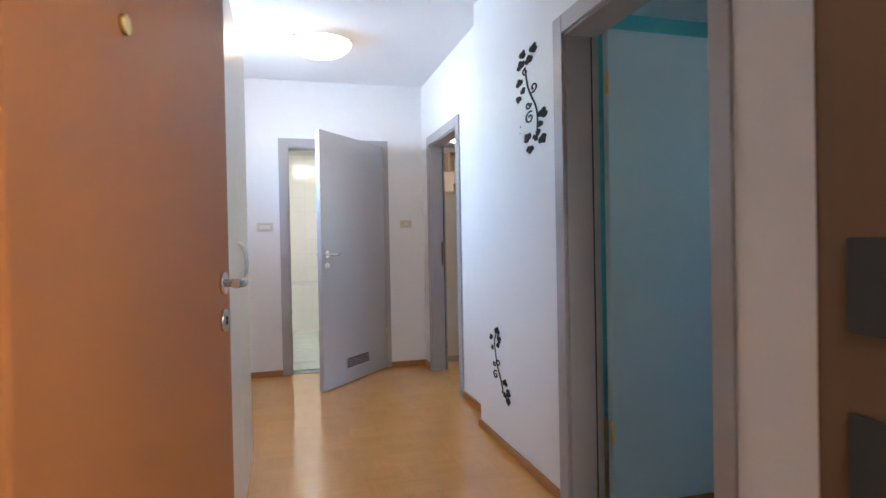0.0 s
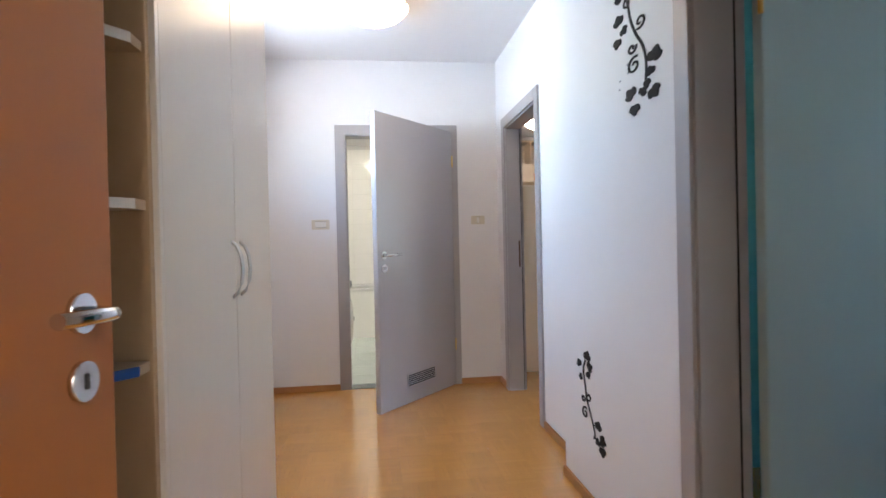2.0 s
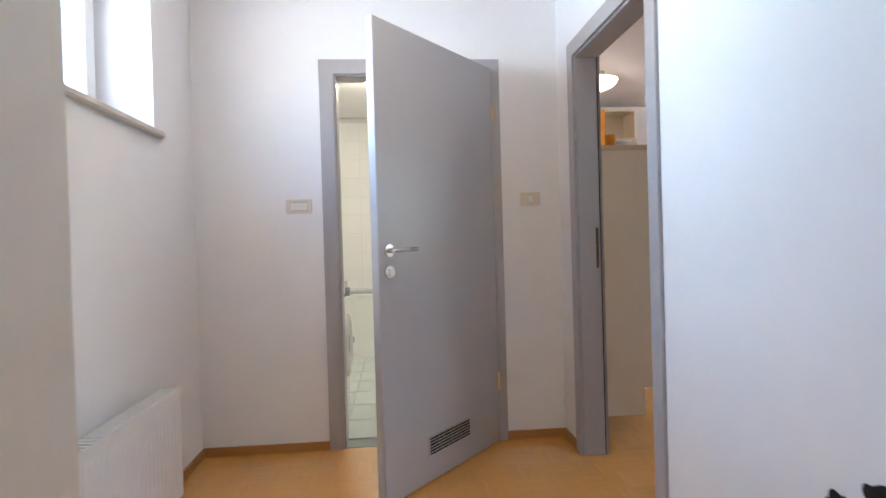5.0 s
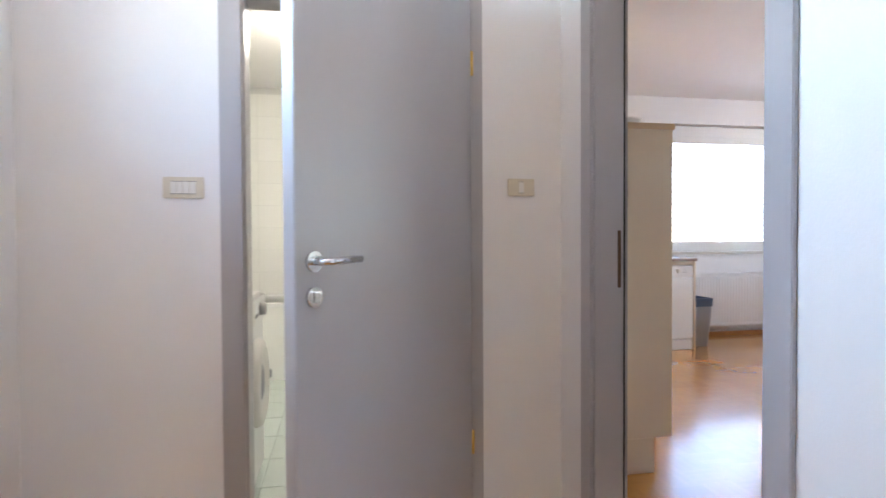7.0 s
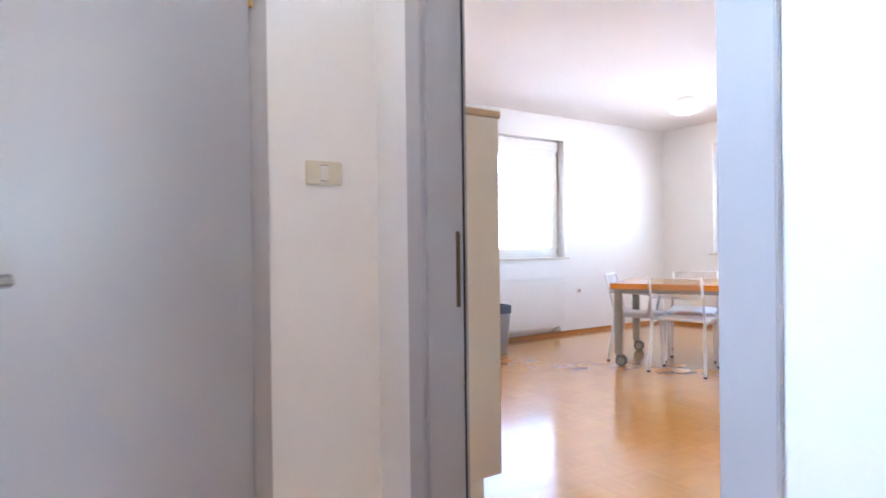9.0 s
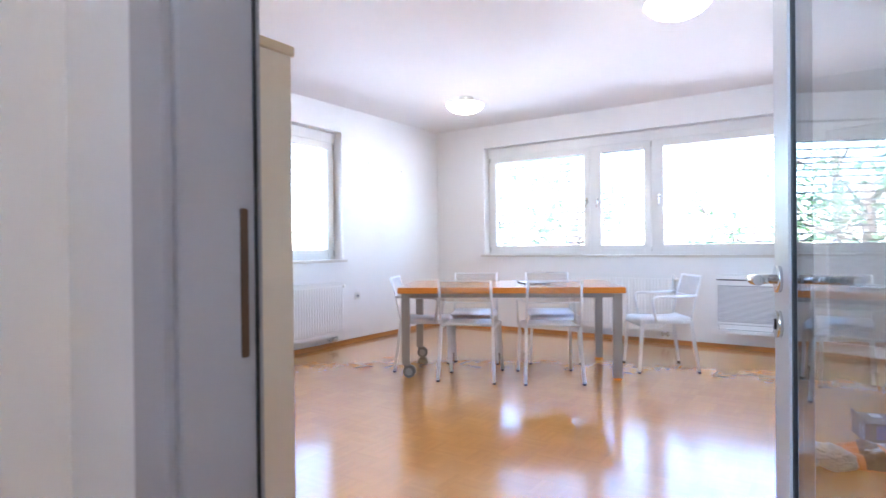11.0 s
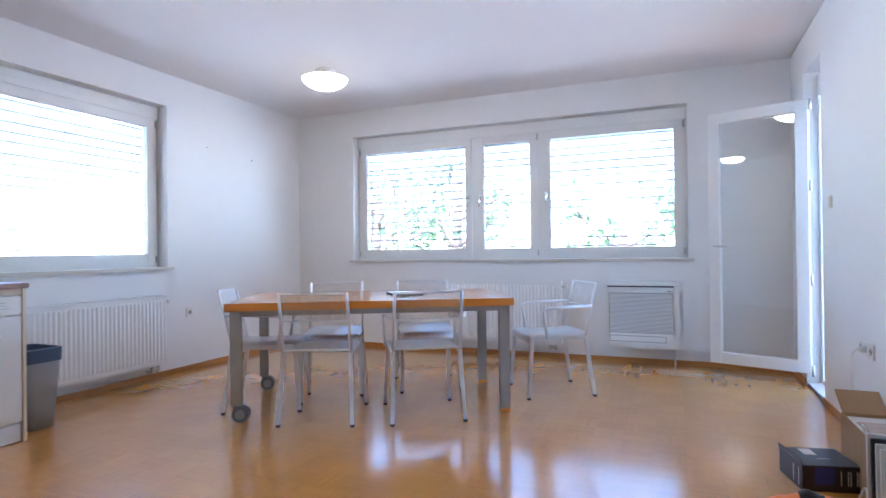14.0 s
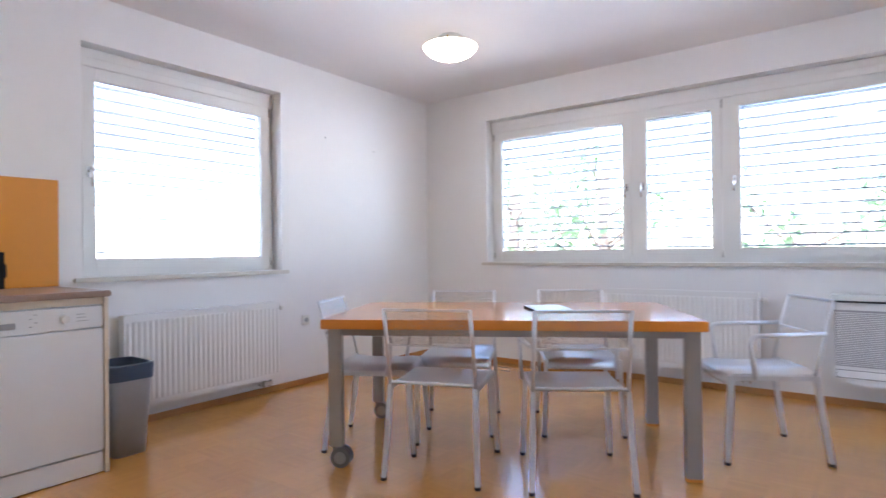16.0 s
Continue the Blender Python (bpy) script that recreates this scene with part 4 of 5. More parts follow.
# wall cabinet with open niches and a curved orange panel
S = thing("wall_cabinet", pose(1.9, 8.28, 1.62), "cream kitchen wall cabinet with open niches on top", "cabinet")
for nm, a in (("side", (0, 0.018, 0, 0.325, 0, 0.9)), ("side", (0.982, 1.0, 0, 0.325, 0, 0.9)), ("divider", (0.33, 0.346, 0.004, 0.31, 0.58, 0.882)), ("divider", (0.60, 0.62, 0.004, 0.31, 0.58, 0.882)), ("top", (0, 1.0, -0.002, 0.325, 0.882, 0.9)),
              ("bottom", (0, 1.0, 0, 0.325, 0, 0.018)), ("back", (0.018, 0.982, 0.31, 0.325, 0.018, 0.882)), ("shelf", (0.018, 0.982, 0.004, 0.309, 0.56, 0.579)), ("door", (0.02, 0.498, -0.018, 0.0, 0.005, 0.56)), ("door", (0.502, 0.98, -0.018, 0.0, 0.005, 0.56))):
    part(nm, box(bmesh.new(), *a), M_CREAM, S)
bm = bmesh.new()
prof = [(0.0, 0.0), (0.18, 0.0), (0.18, 0.50)] + [(0.18 - 0.18 * math.sin(radians(a)), 0.34 + 0.16 * math.cos(radians(a))) for a in range(10, 91, 10)]
f0 = [bm.verts.new((x, 0, z)) for x, z in prof]
f1 = [bm.verts.new((x, 0.10, z)) for x, z in prof]
bm.faces.new(f0), bm.faces.new(f1[::-1])
for i in range(len(prof)):
    bm.faces.new((f0[i], f1[i], f1[(i + 1) % len(prof)], f0[(i + 1) % len(prof)]))
hood = part("curved_panel", bm, M_ORANGE, S, "orange panel with a rounded shoulder")
hood.location = (0.41, -0.12, 0.38)
ob = solid("bowl", lathe(bmesh.new(), [(0.02, 0.0), (0.025, 0.004), (0.048, 0.04), (0.05, 0.052), (0.046, 0.05), (0.02, 0.012), (0.0001, 0.01)], 24), M_WHITE, "small white bowl on top of the tall cabinet", "bowl")
ob.matrix_world = pose(1.60, 5.59, 1.6345)
ob = solid("cup", lathe(bmesh.new(), [(0.03, 0.0), (0.035, 0.09), (0.032, 0.09), (0.027, 0.006), (0.0001, 0.005)], 20), M_ORANGE, "orange cup on top of the tall cabinet", "cup")
ob.matrix_world = pose(1.515, 5.59, 1.6345)

# bin
B = thing("waste_bin", pose(3.775, 8.19, 0), "grey plastic waste bin with a dark blue rim", "bin")


def tapered(bm, w0, d0, w1, d1, z0, z1, r=0.04, n=5, top=True, bottom=True):
    def ring(w, d, z):
        pts = []
        for cx, cy, a0 in ((w - r, d - r, 0), (-w + r, d - r, 90), (-w + r, -d + r, 180), (w - r, -d + r, 270)):
            for k in range(n + 1):
                a = radians(a0 + 90 * k / n)
                pts.append(bm.verts.new((cx + r * math.cos(a), cy + r * math.sin(a), z)))
        return pts
    a, b = ring(w0, d0, z0), ring(w1, d1, z1)
    for i in range(len(a)):
        bm.faces.new((a[i], a[(i + 1) % len(a)], b[(i + 1) % len(a)], b[i])).smooth = True
    if bottom:
        bm.faces.new(a[::-1])
    if top:
        bm.faces.new(b)
    return bm


bm = tapered(bmesh.new(), 0.085, 0.115, 0.108, 0.145, 0, 0.43, top=False)
tapered(bm, 0.082, 0.112, 0.104, 0.141, 0.006, 0.43, top=False)
part("bucket", bm, M_BIN, B)
bm = tapered(bmesh.new(), 0.114, 0.15, 0.116, 0.152, 0.405, 0.485, top=False, bottom=False)
tapered(bm, 0.116, 0.152, 0.098, 0.134, 0.485, 0.489, top=False, bottom=False)
tapered(bm, 0.092, 0.128, 0.098, 0.134, 0.43, 0.489, top=False, bottom=False)
part("rim", bm, M_BINLID, B, "dark blue rim")

# ---- hall: wardrobe and open shelf ----
WX = -0.365
W = thing("wardrobe", Matrix(), "cream laminate wardrobe with two tall doors and arched chrome handles", "wardrobe")
part("side_panel", box(bmesh.new(), -0.875, WX - 0.02, 3.065, 3.085, 0, 2.05, 0.001), M_WARD, W)
part("side_panel", box(bmesh.new(), -0.875, WX + 0.001, 1.908, 1.928, 0, 2.05, 0.001), M_WARD, W)
part("top_panel", box(bmesh.new(), -0.875, WX - 0.02, 1.928, 3.065, 2.03, 2.05), M_WARD, W)
part("back_panel", box(bmesh.new(), -0.875, -0.865, 1.928, 3.065, 0.05, 2.03), M_WARD, W)
part("plinth", box(bmesh.new(), -0.865, WX - 0.05, 1.928, 3.065, 0, 0.06), M_WARD, W)
part("floor_panel", box(bmesh.new(), -0.865, WX - 0.022, 1.928, 3.065, 0.06, 0.08), M_WARD, W)
for y0, y1, hy in ((1.93, 2.513, 2.472), (2.517, 3.084, 2.572)):
    d = part("door", box(bmesh.new(), WX - 0.019, WX, y0, y1, 0.045, 2.045, 0.0015), M_WARD, W, "tall cream wardrobe door")
    pts = [(WX - 0.002, hy, 0.972), (WX + 0.014, hy, 0.984), (WX + 0.026, hy, 1.015), (WX + 0.03, hy, 1.055), (WX + 0.026, hy, 1.095), (WX + 0.014, hy, 1.126), (WX - 0.002, hy, 1.138)]
    part("handle", tube(bmesh.new(), pts, 0.009, 10, 0.6), M_STEEL, d, "arched brushed chrome handle")
O = thing("open_shelf", Matrix(), "open tan corner shelf with slanted fronts beside the wardrobe", "shelf")
for y0, y1, fx in ((1.28, 1.30, -0.80), (1.887, 1.907, WX - 0.01)):
    part("side_panel", box(bmesh.new(), -0.875, fx, y0, y1, 0, 2.05, 0.001), M_SHELF, O)
part("back_panel", box(bmesh.new(), -0.875, -0.865, 1.30, 1.887, 0, 2.05), M_SHELF, O)
for z in (0.07, 0.31, 0.60, 0.885, 1.195, 1.50, 1.78, 2.03):
    bm = bmesh.new()
    ring = ((-0.864, 1.301), (-0.80, 1.301), (-0.381, 1.836), (-0.381, 1.886), (-0.864, 1.886))
    lo, hi = ([bm.verts.new((x, y, zz)) for x, y in ring] for zz in (z, z + 0.019))
    bm.faces.new(lo[::-1]), bm.faces.new(hi)
    for k in range(len(ring)):
        bm.faces.new((lo[k], lo[(k + 1) % len(ring)], hi[(k + 1) % len(ring)], hi[k]))
    sh = part("shelf", bm, M_SHELF, O)
    # strip at 0.885 coloured blue for the daylight reflected off that shelf
    st = part("edge_strip", box(bmesh.new(), 0, 0.679, -0.003, -0.0002, 0, 0.019, 0.0006), M_BLUE_SHEEN if abs(z - 0.885) < 0.01 else M_WARD, sh, "edge strip along the slanted front")
    st.matrix_local = pose(-0.80, 1.301, z, 0, 0, 51.93)
# added layers on this shelf, standing in for the blue reflection on its top
FO = thing("folder", pose(-0.66, 1.628, 0.9045, 0, 0, 51.93), "added blue slab standing in for daylight reflected on the shelf", "folder")
part("cover", box(bmesh.new(), -0.2, 0.2, -0.06, 0.06, 0, 0.004, 0.0015), M_BLUE_SHEEN, FO)
part("papers", box(bmesh.new(), -0.19, 0.19, -0.055, 0.055, 0.0042, 0.009), M_PLAST, FO, "pale core of the added blue slab")
part("cover", box(bmesh.new(), -0.2, 0.2, -0.06, 0.06, 0.0092, 0.0122, 0.0012), M_BLUE_SHEEN, FO)


# ---- wall decals ----
def curl(cx, cy, r, turns, a0, n=22):
    return [(cx + r * (1 - 0.8 * i / n) * math.cos(a0 + turns * 2 * math.pi * i / n), cy + r * (1 - 0.8 * i / n) * math.sin(a0 + turns * 2 * math.pi * i / n)) for i in range(n + 1)]


def decal(name, m, stem, curls, leaves, label):
    """A cut-out vine lying on a wall: local x to the right, z up, its front towards -y."""
    d = thing(name, m, label, "wall decal")
    part("stem", ribbon([(stem, 0.0048)] + [(curl(*c), 0.004) for c in curls]), M_BLACK, d)
    for x, z, s, a in leaves:
        bm = bmesh.new()
        for k, (da, sc) in enumerate(((-48, 0.85), (0, 1.0), (50, 0.8))):
            ang = radians(a + da)
            n = 10
            ring = []
            for i in range(n):
                t = 2 * math.pi * i / n
                u, v = 0.55 * s * sc * (1 + math.cos(t)), 0.36 * s * sc * math.sin(t) * (1 - 0.25 * math.cos(t) + 0.3 * math.cos(2 * t) ** 2)
                ring.append((x + u * math.cos(ang) - v * math.sin(ang), z + u * math.sin(ang) + v * math.cos(ang)))
            y = -0.003 - 0.0006 * k
            a_ = [bm.verts.new((p, y, q)) for p, q in ring]
            b_ = [bm.verts.new((p, 0, q)) for p, q in ring]
            bm.faces.new(a_), bm.faces.new(b_[::-1])
            for i in range(n):
                bm.faces.new((a_[i], b_[i], b_[(i + 1) % n], a_[(i + 1) % n]))
        part("leaf", bm, M_BLACK, d)
    return d


def ribbon(strokes):
    bm = bmesh.new()
    for j, (pts, w) in enumerate(strokes):
        prev = None
        n = len(pts)
        y = -0.0022 - 0.0003 * j
        for i, p in enumerate(pts):
            a, b = pts[max(i - 1, 0)], pts[min(i + 1, n - 1)]
            t = Vector((b[0] - a[0], b[1] - a[1])).normalized()
            k = w * (1.0 if i < n - 2 else 0.6)
            q = [bm.verts.new((p[0] - t.y * k * s, yy, p[1] + t.x * k * s)) for yy in (y, 0) for s in (-1, 1)]
            if prev:
                bm.faces.new((prev[0], prev[1], q[1], q[0])), bm.faces.new((prev[0], q[0], q[2], prev[2])), bm.faces.new((prev[1], prev[3], q[3], q[1]))
            prev = q
    return bm


def smooth_path(pts, n=6):
    out = []
    for i in range(len(pts) - 1):
        p = [pts[max(i - 1, 0)], pts[i], pts[i + 1], pts[min(i + 2, len(pts) - 1)]]
        for k in range(n):
            t = k / n
            out.append(tuple(0.5 * (2 * p[1][c] + (p[2][c] - p[0][c]) * t + (2 * p[0][c] - 5 * p[1][c] + 4 * p[2][c] - p[3][c]) * t * t + (-p[0][c] + 3 * p[1][c] - 3 * p[2][c] + p[3][c]) * t ** 3) for c in (0, 1)))
    return out + [pts[-1]]


DW = 0.945
decal("wall_decal", pose(DW - 0.0005, 2.48, 1.597, 0, 0, -90) @ Matrix.Diagonal((1.5, 1, 0.88, 1)),
      smooth_path([(-0.075, 0.40), (-0.06, 0.31), (-0.035, 0.24), (-0.005, 0.18), (0.01, 0.11), (0.005, 0.02)]),
      [(-0.075, 0.385, 0.022, 1.1, 1.2), (-0.015, 0.275, 0.026, 1.2, -2.2), (-0.055, 0.195, 0.022, -1.2, 0.2), (-0.045, 0.125, 0.034, 1.3, 0.9)],
      [(-0.105, 0.42, 0.042, 105), (-0.10, 0.475, 0.036, 60), (-0.045, 0.42, 0.040, 95), (-0.02, 0.465, 0.040, 60), (-0.12, 0.33, 0.036, 100), (-0.125, 0.27, 0.032, 250), (-0.10, 0.30, 0.028, 300),
       (0.04, 0.10, 0.044, 65), (0.03, 0.055, 0.028, 100), (-0.055, 0.01, 0.040, 130), (-0.045, -0.03, 0.036, 265), (-0.015, 0.0, 0.028, 40), (0.035, 0.0, 0.040, 300), (0.02, 0.02, 0.026, 140)],
      "black cut-out ivy vine decal on the white wall")
decal("wall_decal", pose(DW - 0.0005, 3.0, 0.30, 0, 0, -90) @ Matrix.Diagonal((1.35, 1, 0.93, 1)),
      smooth_path([(-0.035, 0.33), (-0.055, 0.28), (-0.045, 0.22), (-0.03, 0.15), (0.0, 0.09), (0.03, 0.02), (0.02, -0.01)]),
      [(-0.015, 0.165, 0.024, 1.2, 2.4), (-0.06, 0.145, 0.017, -1.1, 0.4), (-0.045, 0.08, 0.028, 1.2, 1.0)],
      [(-0.025, 0.335, 0.038, 75), (-0.015, 0.30, 0.034, 20), (-0.02, 0.275, 0.026, 300), (-0.085, 0.29, 0.028, 120), (-0.07, 0.24, 0.022, 190), (0.055, 0.05, 0.034, 80), (0.075, 0.015, 0.036, 350), (0.085, -0.02, 0.034, 280), (0.06, 0.0, 0.026, 230)],
      "small black cut-out ivy vine decal low on the wall")
for y, z in ((2.66, 1.685), (2.665, 1.655), (2.595, 1.695), (2.60, 1.725)):
    solid("wall_plug", cyl(bmesh.new(), (DW - 0.003, y, z), (DW + 0.001, y, z), 0.004, seg=8), M_ACGRID, "small grey plastic plug in the white wall", "wall plug", group="wall plugs")
for x, z in ((5.62, 2.06), (6.22, 2.02)):
    solid("wall_plug", cyl(bmesh.new(), (x, 8.607, z), (x, 8.611, z), 0.006, seg=8), M_DARK, "small dark drill hole in the white wall", "wall plug", group="wall plugs")

# ---- bathroom ----
M_ = thing("washing_machine", pose(-0.19, 5.33, 0), "white front-loading washing machine just inside the bathroom", "washing machine")
part("body", box(bmesh.new(), -0.56, 0, 0, 0.6, 0.012, 0.85, 0.012), M_WHITE, M_)
part("control_panel", box(bmesh.new(), 0.0, 0.012, 0.004, 0.596, 0.725, 0.845, 0.006), M_WHITE, M_)
part("drawer", box(bmesh.new(), 0.0125, 0.02, 0.02, 0.19, 0.74, 0.835, 0.004), M_PLAST, M_)
part("knob", cyl(bmesh.new(), (0.012, 0.40, 0.785), (0.04, 0.40, 0.785), 0.03, 0.026, seg=24), M_ACGRID, M_)
for k in range(3):
    part("button", box(bmesh.new(), 0.012, 0.017, 0.25 + 0.03 * k, 0.268 + 0.03 * k, 0.76, 0.775, 0.001), M_ACGRID, M_)
dr = part("door", lathe(bmesh.new(), [(0.128, 0.0), (0.19, 0.0), (0.196, 0.012), (0.185, 0.035), (0.15, 0.045), (0.128, 0.028)], 40, pose(0.001, 0.30, 0.47, 0, 90, 0)), M_PLAST, M_, "round white porthole door")
part("porthole", lathe(bmesh.new(), [(0.13, 0.006), (0.11, 0.02), (0.06, 0.034), (0.0001, 0.038)], 32, pose(0.001, 0.30, 0.47, 0, 90, 0)), M_ACGRID, dr, "dark porthole glass")
part("latch", box(bmesh.new(), 0.03, 0.055, 0.455, 0.475, 0.45, 0.49, 0.004), M_ACGRID, dr)
for y in (0.06, 0.54):
    for x in (-0.5, -0.06):
        part("foot", cyl(bmesh.new(), (x, y, 0), (x, y, 0.013), 0.02, seg=10), M_RUBBER, M_)
TB = thing("bathtub", pose(-0.815, 7.53, 0), "white built-in bathtub with a tiled apron", "bathtub")
part("apron", box(bmesh.new(), 0, 1.86, 0, 0.05, 0, 0.575), M_TILE, TB, "white tiled apron")
bm = bmesh.new()
box(bm, 0, 1.86, -0.012, 0.075, 0.576, 0.605, 0.008), box(bm, 0, 1.86, 0.66, 0.735, 0.576, 0.605, 0.008), box(bm, 0, 0.08, 0.075, 0.66, 0.576, 0.605), box(bm, 1.78, 1.86, 0.075, 0.66, 0.576, 0.605)
part("rim", bm, M_WHITE, TB, "white enamel rim")
part("basin", box(bmesh.new(), 0.08, 1.78, 0.08, 0.66, 0.12, 0.16), M_WHITE, TB)
BS = thing("washbasin", pose(-0.815, 6.28, 0), "white ceramic washbasin on the bathroom wall", "washbasin")
part("bowl", tapered(bmesh.new(), 0.17, 0.2, 0.235, 0.27, 0.78, 0.93, 0.09), M_WHITE, BS)
BS.children[0].location = (0.24, 0, 0)
part("tap", tube(bmesh.new(), rounded([(0.05, 0, 0.93), (0.05, 0, 1.03), (0.18, 0, 1.03), (0.18, 0, 1.0)], 0.03), 0.012, 8), M_CHROME, BS, "chrome tap")
part("pedestal", tapered(bmesh.new(), 0.08, 0.09, 0.10, 0.11, 0, 0.78, 0.05), M_WHITE, BS)
BS.children[2].location = (0.14, 0, 0)
TO = thing("toilet", pose(1.045, 6.75, 0), "white ceramic toilet against the bathroom wall", "toilet")
bm = lathe(bmesh.new(), [(0.12, 0.0), (0.11, 0.1), (0.13, 0.22), (0.185, 0.36), (0.19, 0.395)], 28)
for v in bm.verts:
    v.co.x *= 1.25
part("bowl", bm, M_WHITE, TO)
TO.children[0].location = (-0.42, 0, 0)
bm = lathe(bmesh.new(), [(0.2, 0.397), (0.2, 0.415), (0.17, 0.43), (0.0001, 0.435)], 28)
for v in bm.verts:
    v.co.x *= 1.25
part("seat_lid", bm, M_WHITE, TO)
TO.children[1].location = (-0.42, 0, 0)
part("cistern", box(bmesh.new(), -0.19, -0.005, -0.2, 0.2, 0.40, 0.78, 0.02), M_WHITE, TO)
solid("grout_bed", box(bmesh.new(), -0.82, 1.05, 5.27, 8.27, -0.006, 0.002), M_GROUT, "grey grout between the bathroom floor tiles", "floor", "structure")
BT = structure("bathroom_floor", box(bmesh.new(), -0.16, 0.655, 5.151, 5.27, -0.005, 0.003), M_GROUT, "pale green tiled bathroom floor", "floor")
tm = None
for i in range(6):
    for j in range(10):
        if tm is None:
            tm = mesh_of("floor_tile", box(bmesh.new(), -0.163, 0.163, -0.163, 0.163, 0.0, 0.007, 0.0015), M_FTILE)
        x, y = -0.66 + 0.33 * i, 5.435 + 0.33 * j
        if x + 0.163 > 1.05 or y + 0.163 > 8.27:
            continue
        t_ = new("floor_tile", tm)
        t_.parent, t_.location = BT, (x, y, 0.002)
BKT = structure("tiled_wall", box(bmesh.new(), -0.82, 1.05, 8.262, 8.268, 0.6, 2.45), M_GROUTW, "white glazed tiles on the bathroom wall", "wall")
tm = mesh_of("wall_tile", box(bmesh.new(), -0.148, 0.148, -0.005, 0, -0.098, 0.098, 0.0012), M_TILE)
for i in range(6):
    for j in range(9):
        t_ = new("wall_tile", tm)
        t_.parent, t_.location = BKT, (-0.66 + 0.298 * i, 8.2615, 0.71 + 0.198 * j)

# ---- clutter by the living room wall ----
M_BOX = mat("black_printed_cardboard", (0.016, 0.016, 0.022), 0.35, vary=0.1, scale=9)
M_CARD = mat("brown_cardboard", (0.36, 0.22, 0.11), 0.8, vary=0.08, scale=12)
M_PAPER = mat("white_paper", (0.72, 0.71, 0.69), 0.7, vary=0.05, scale=8)
M_FILM = mat("white_plastic_film", (0.75, 0.77, 0.77), 0.3, vary=0.04, alpha=0.8)
M_OBAG = mat("orange_plastic_bag", (0.85, 0.22, 0.02), 0.35, vary=0.08, scale=14, bump=0.004, bump_scale=18)
M_BBAG = mat("black_plastic_bag", (0.014, 0.014, 0.018), 0.3, vary=0.1, bump=0.004, bump_scale=18)
M_PRINT = mat("printed_leaflet", (0.42, 0.30, 0.24), 0.4, vary=0.45, scale=30)
M_PICT = mat("pale_blue_print", (0.34, 0.44, 0.55), 0.35, vary=0.35, scale=9)
M_BLUE = mat("blue_print", (0.02, 0.03, 0.16), 0.4, vary=0.2)
CB = thing("appliance_box", pose(4.519, 3.94, 0, 0, 0, 13.2), "black printed appliance box on the parquet floor", "box")
part("carton", box(bmesh.new(), -0.115, 0.115, -0.118, 0.118, 0, 0.112, 0.002), M_BOX, CB)
part("label_sheet", box(bmesh.new(), 0.02, 0.095, 0.0, 0.05, 0.1122, 0.1132), M_PAPER, CB, "torn white label")
for k in range(5):
    part("print_bar", box(bmesh.new(), -0.03, -0.024, -0.03 + 0.011 * k, -0.024 + 0.011 * k, 0.1121, 0.1126), M_PAPER, CB)
part("print_patch", box(bmesh.new(), -0.1158, -0.1151, -0.01, 0.07, 0.03, 0.105, 0.0002), M_BLUE, CB, "dark blue print")
for y in (-0.105, -0.097, -0.072, -0.062, -0.035):
    part("print_bar", box(bmesh.new(), -0.1162, -0.1152, y, y + 0.003, 0.03, 0.092), M_PAPER, CB)
for x in (-0.085, -0.035):
    part("print_bar", box(bmesh.new(), x, x + 0.006, 0.1182, 0.1188, 0.015, 0.09), M_PAPER, CB)
fl = part("flap", box(bmesh.new(), -0.115, 0.115, 0, 0.003, 0, 0.022), M_BOX, CB, "raised lid edge")
fl.matrix_local = pose(0, 0.116, 0.112, -14, 0, 0)
SB = thing("cardboard_box", pose(4.485, 3.715, 0), "open brown cardboard box standing full of papers at the wall", "box")
bm = bmesh.new()
for a in ((-0.235, 0.235, -0.095, -0.091), (-0.235, 0.235, 0.091, 0.095), (-0.235, -0.231, -0.091, 0.091), (0.231, 0.235, -0.091, 0.091)):
    box(bm, *a, 0.004, 0.27)
box(bm, -0.235, 0.235, -0.095, 0.095, 0, 0.004)
part("carton", bm, M_CARD, SB)
for m_, w in ((pose(0.236, 0, 0.27, 0, 62, 0), 0.16), (pose(0, -0.088, 0.271, 9, 0, 0), 0.0)):
    bm = box(bmesh.new(), 0, 0.003, -0.09, 0.09, 0, w) if w else box(bmesh.new(), -0.23, 0.23, 0, 0.003, 0, 0.12)
    part("flap", bm, M_CARD, SB, "folded-out cardboard flap").matrix_local = m_
solid("box_filling", box(bmesh.new(), 4.256, 4.712, 3.63, 3.80, 0.006, 0.255), M_PAPER, "stack of papers inside the cardboard box", "papers")
rr = random.Random(8)
for k in range(5):
    mg = solid("magazine", box(bmesh.new(), -0.075, 0.075, -0.105, 0.105, 0, 0.006, 0.001), M_PAPER if k % 2 else M_PRINT, "loose magazine on the pile in the cardboard box", "magazine", group="magazine pile")
    mg.matrix_world = pose(4.40 + rr.uniform(-0.06, 0.05), 3.715 + rr.uniform(-0.004, 0.006), 0.2555 + 0.0063 * k, 0, 0, 90 + rr.uniform(-5, 5))
for k in range(4):
    bd = thing("picture_board", pose(4.222 - 0.024 * k, 3.715 + 0.008 * (3 - k), 0, 0, 2.0, 0), "white-edged printed board standing upright against the cardboard box", "board", group="upright picture boards")
    part("panel", box(bmesh.new(), -0.007, 0.007, -0.10, 0.10, 0.0, 0.315 - 0.012 * k, 0.001), M_BOX if k == 1 else M_PAPER, bd)
    part("print_sheet", box(bmesh.new(), -0.0082, -0.0071, -0.085, 0.085, 0.02, 0.29 - 0.012 * k), M_PICT, bd, "pale blue picture print")
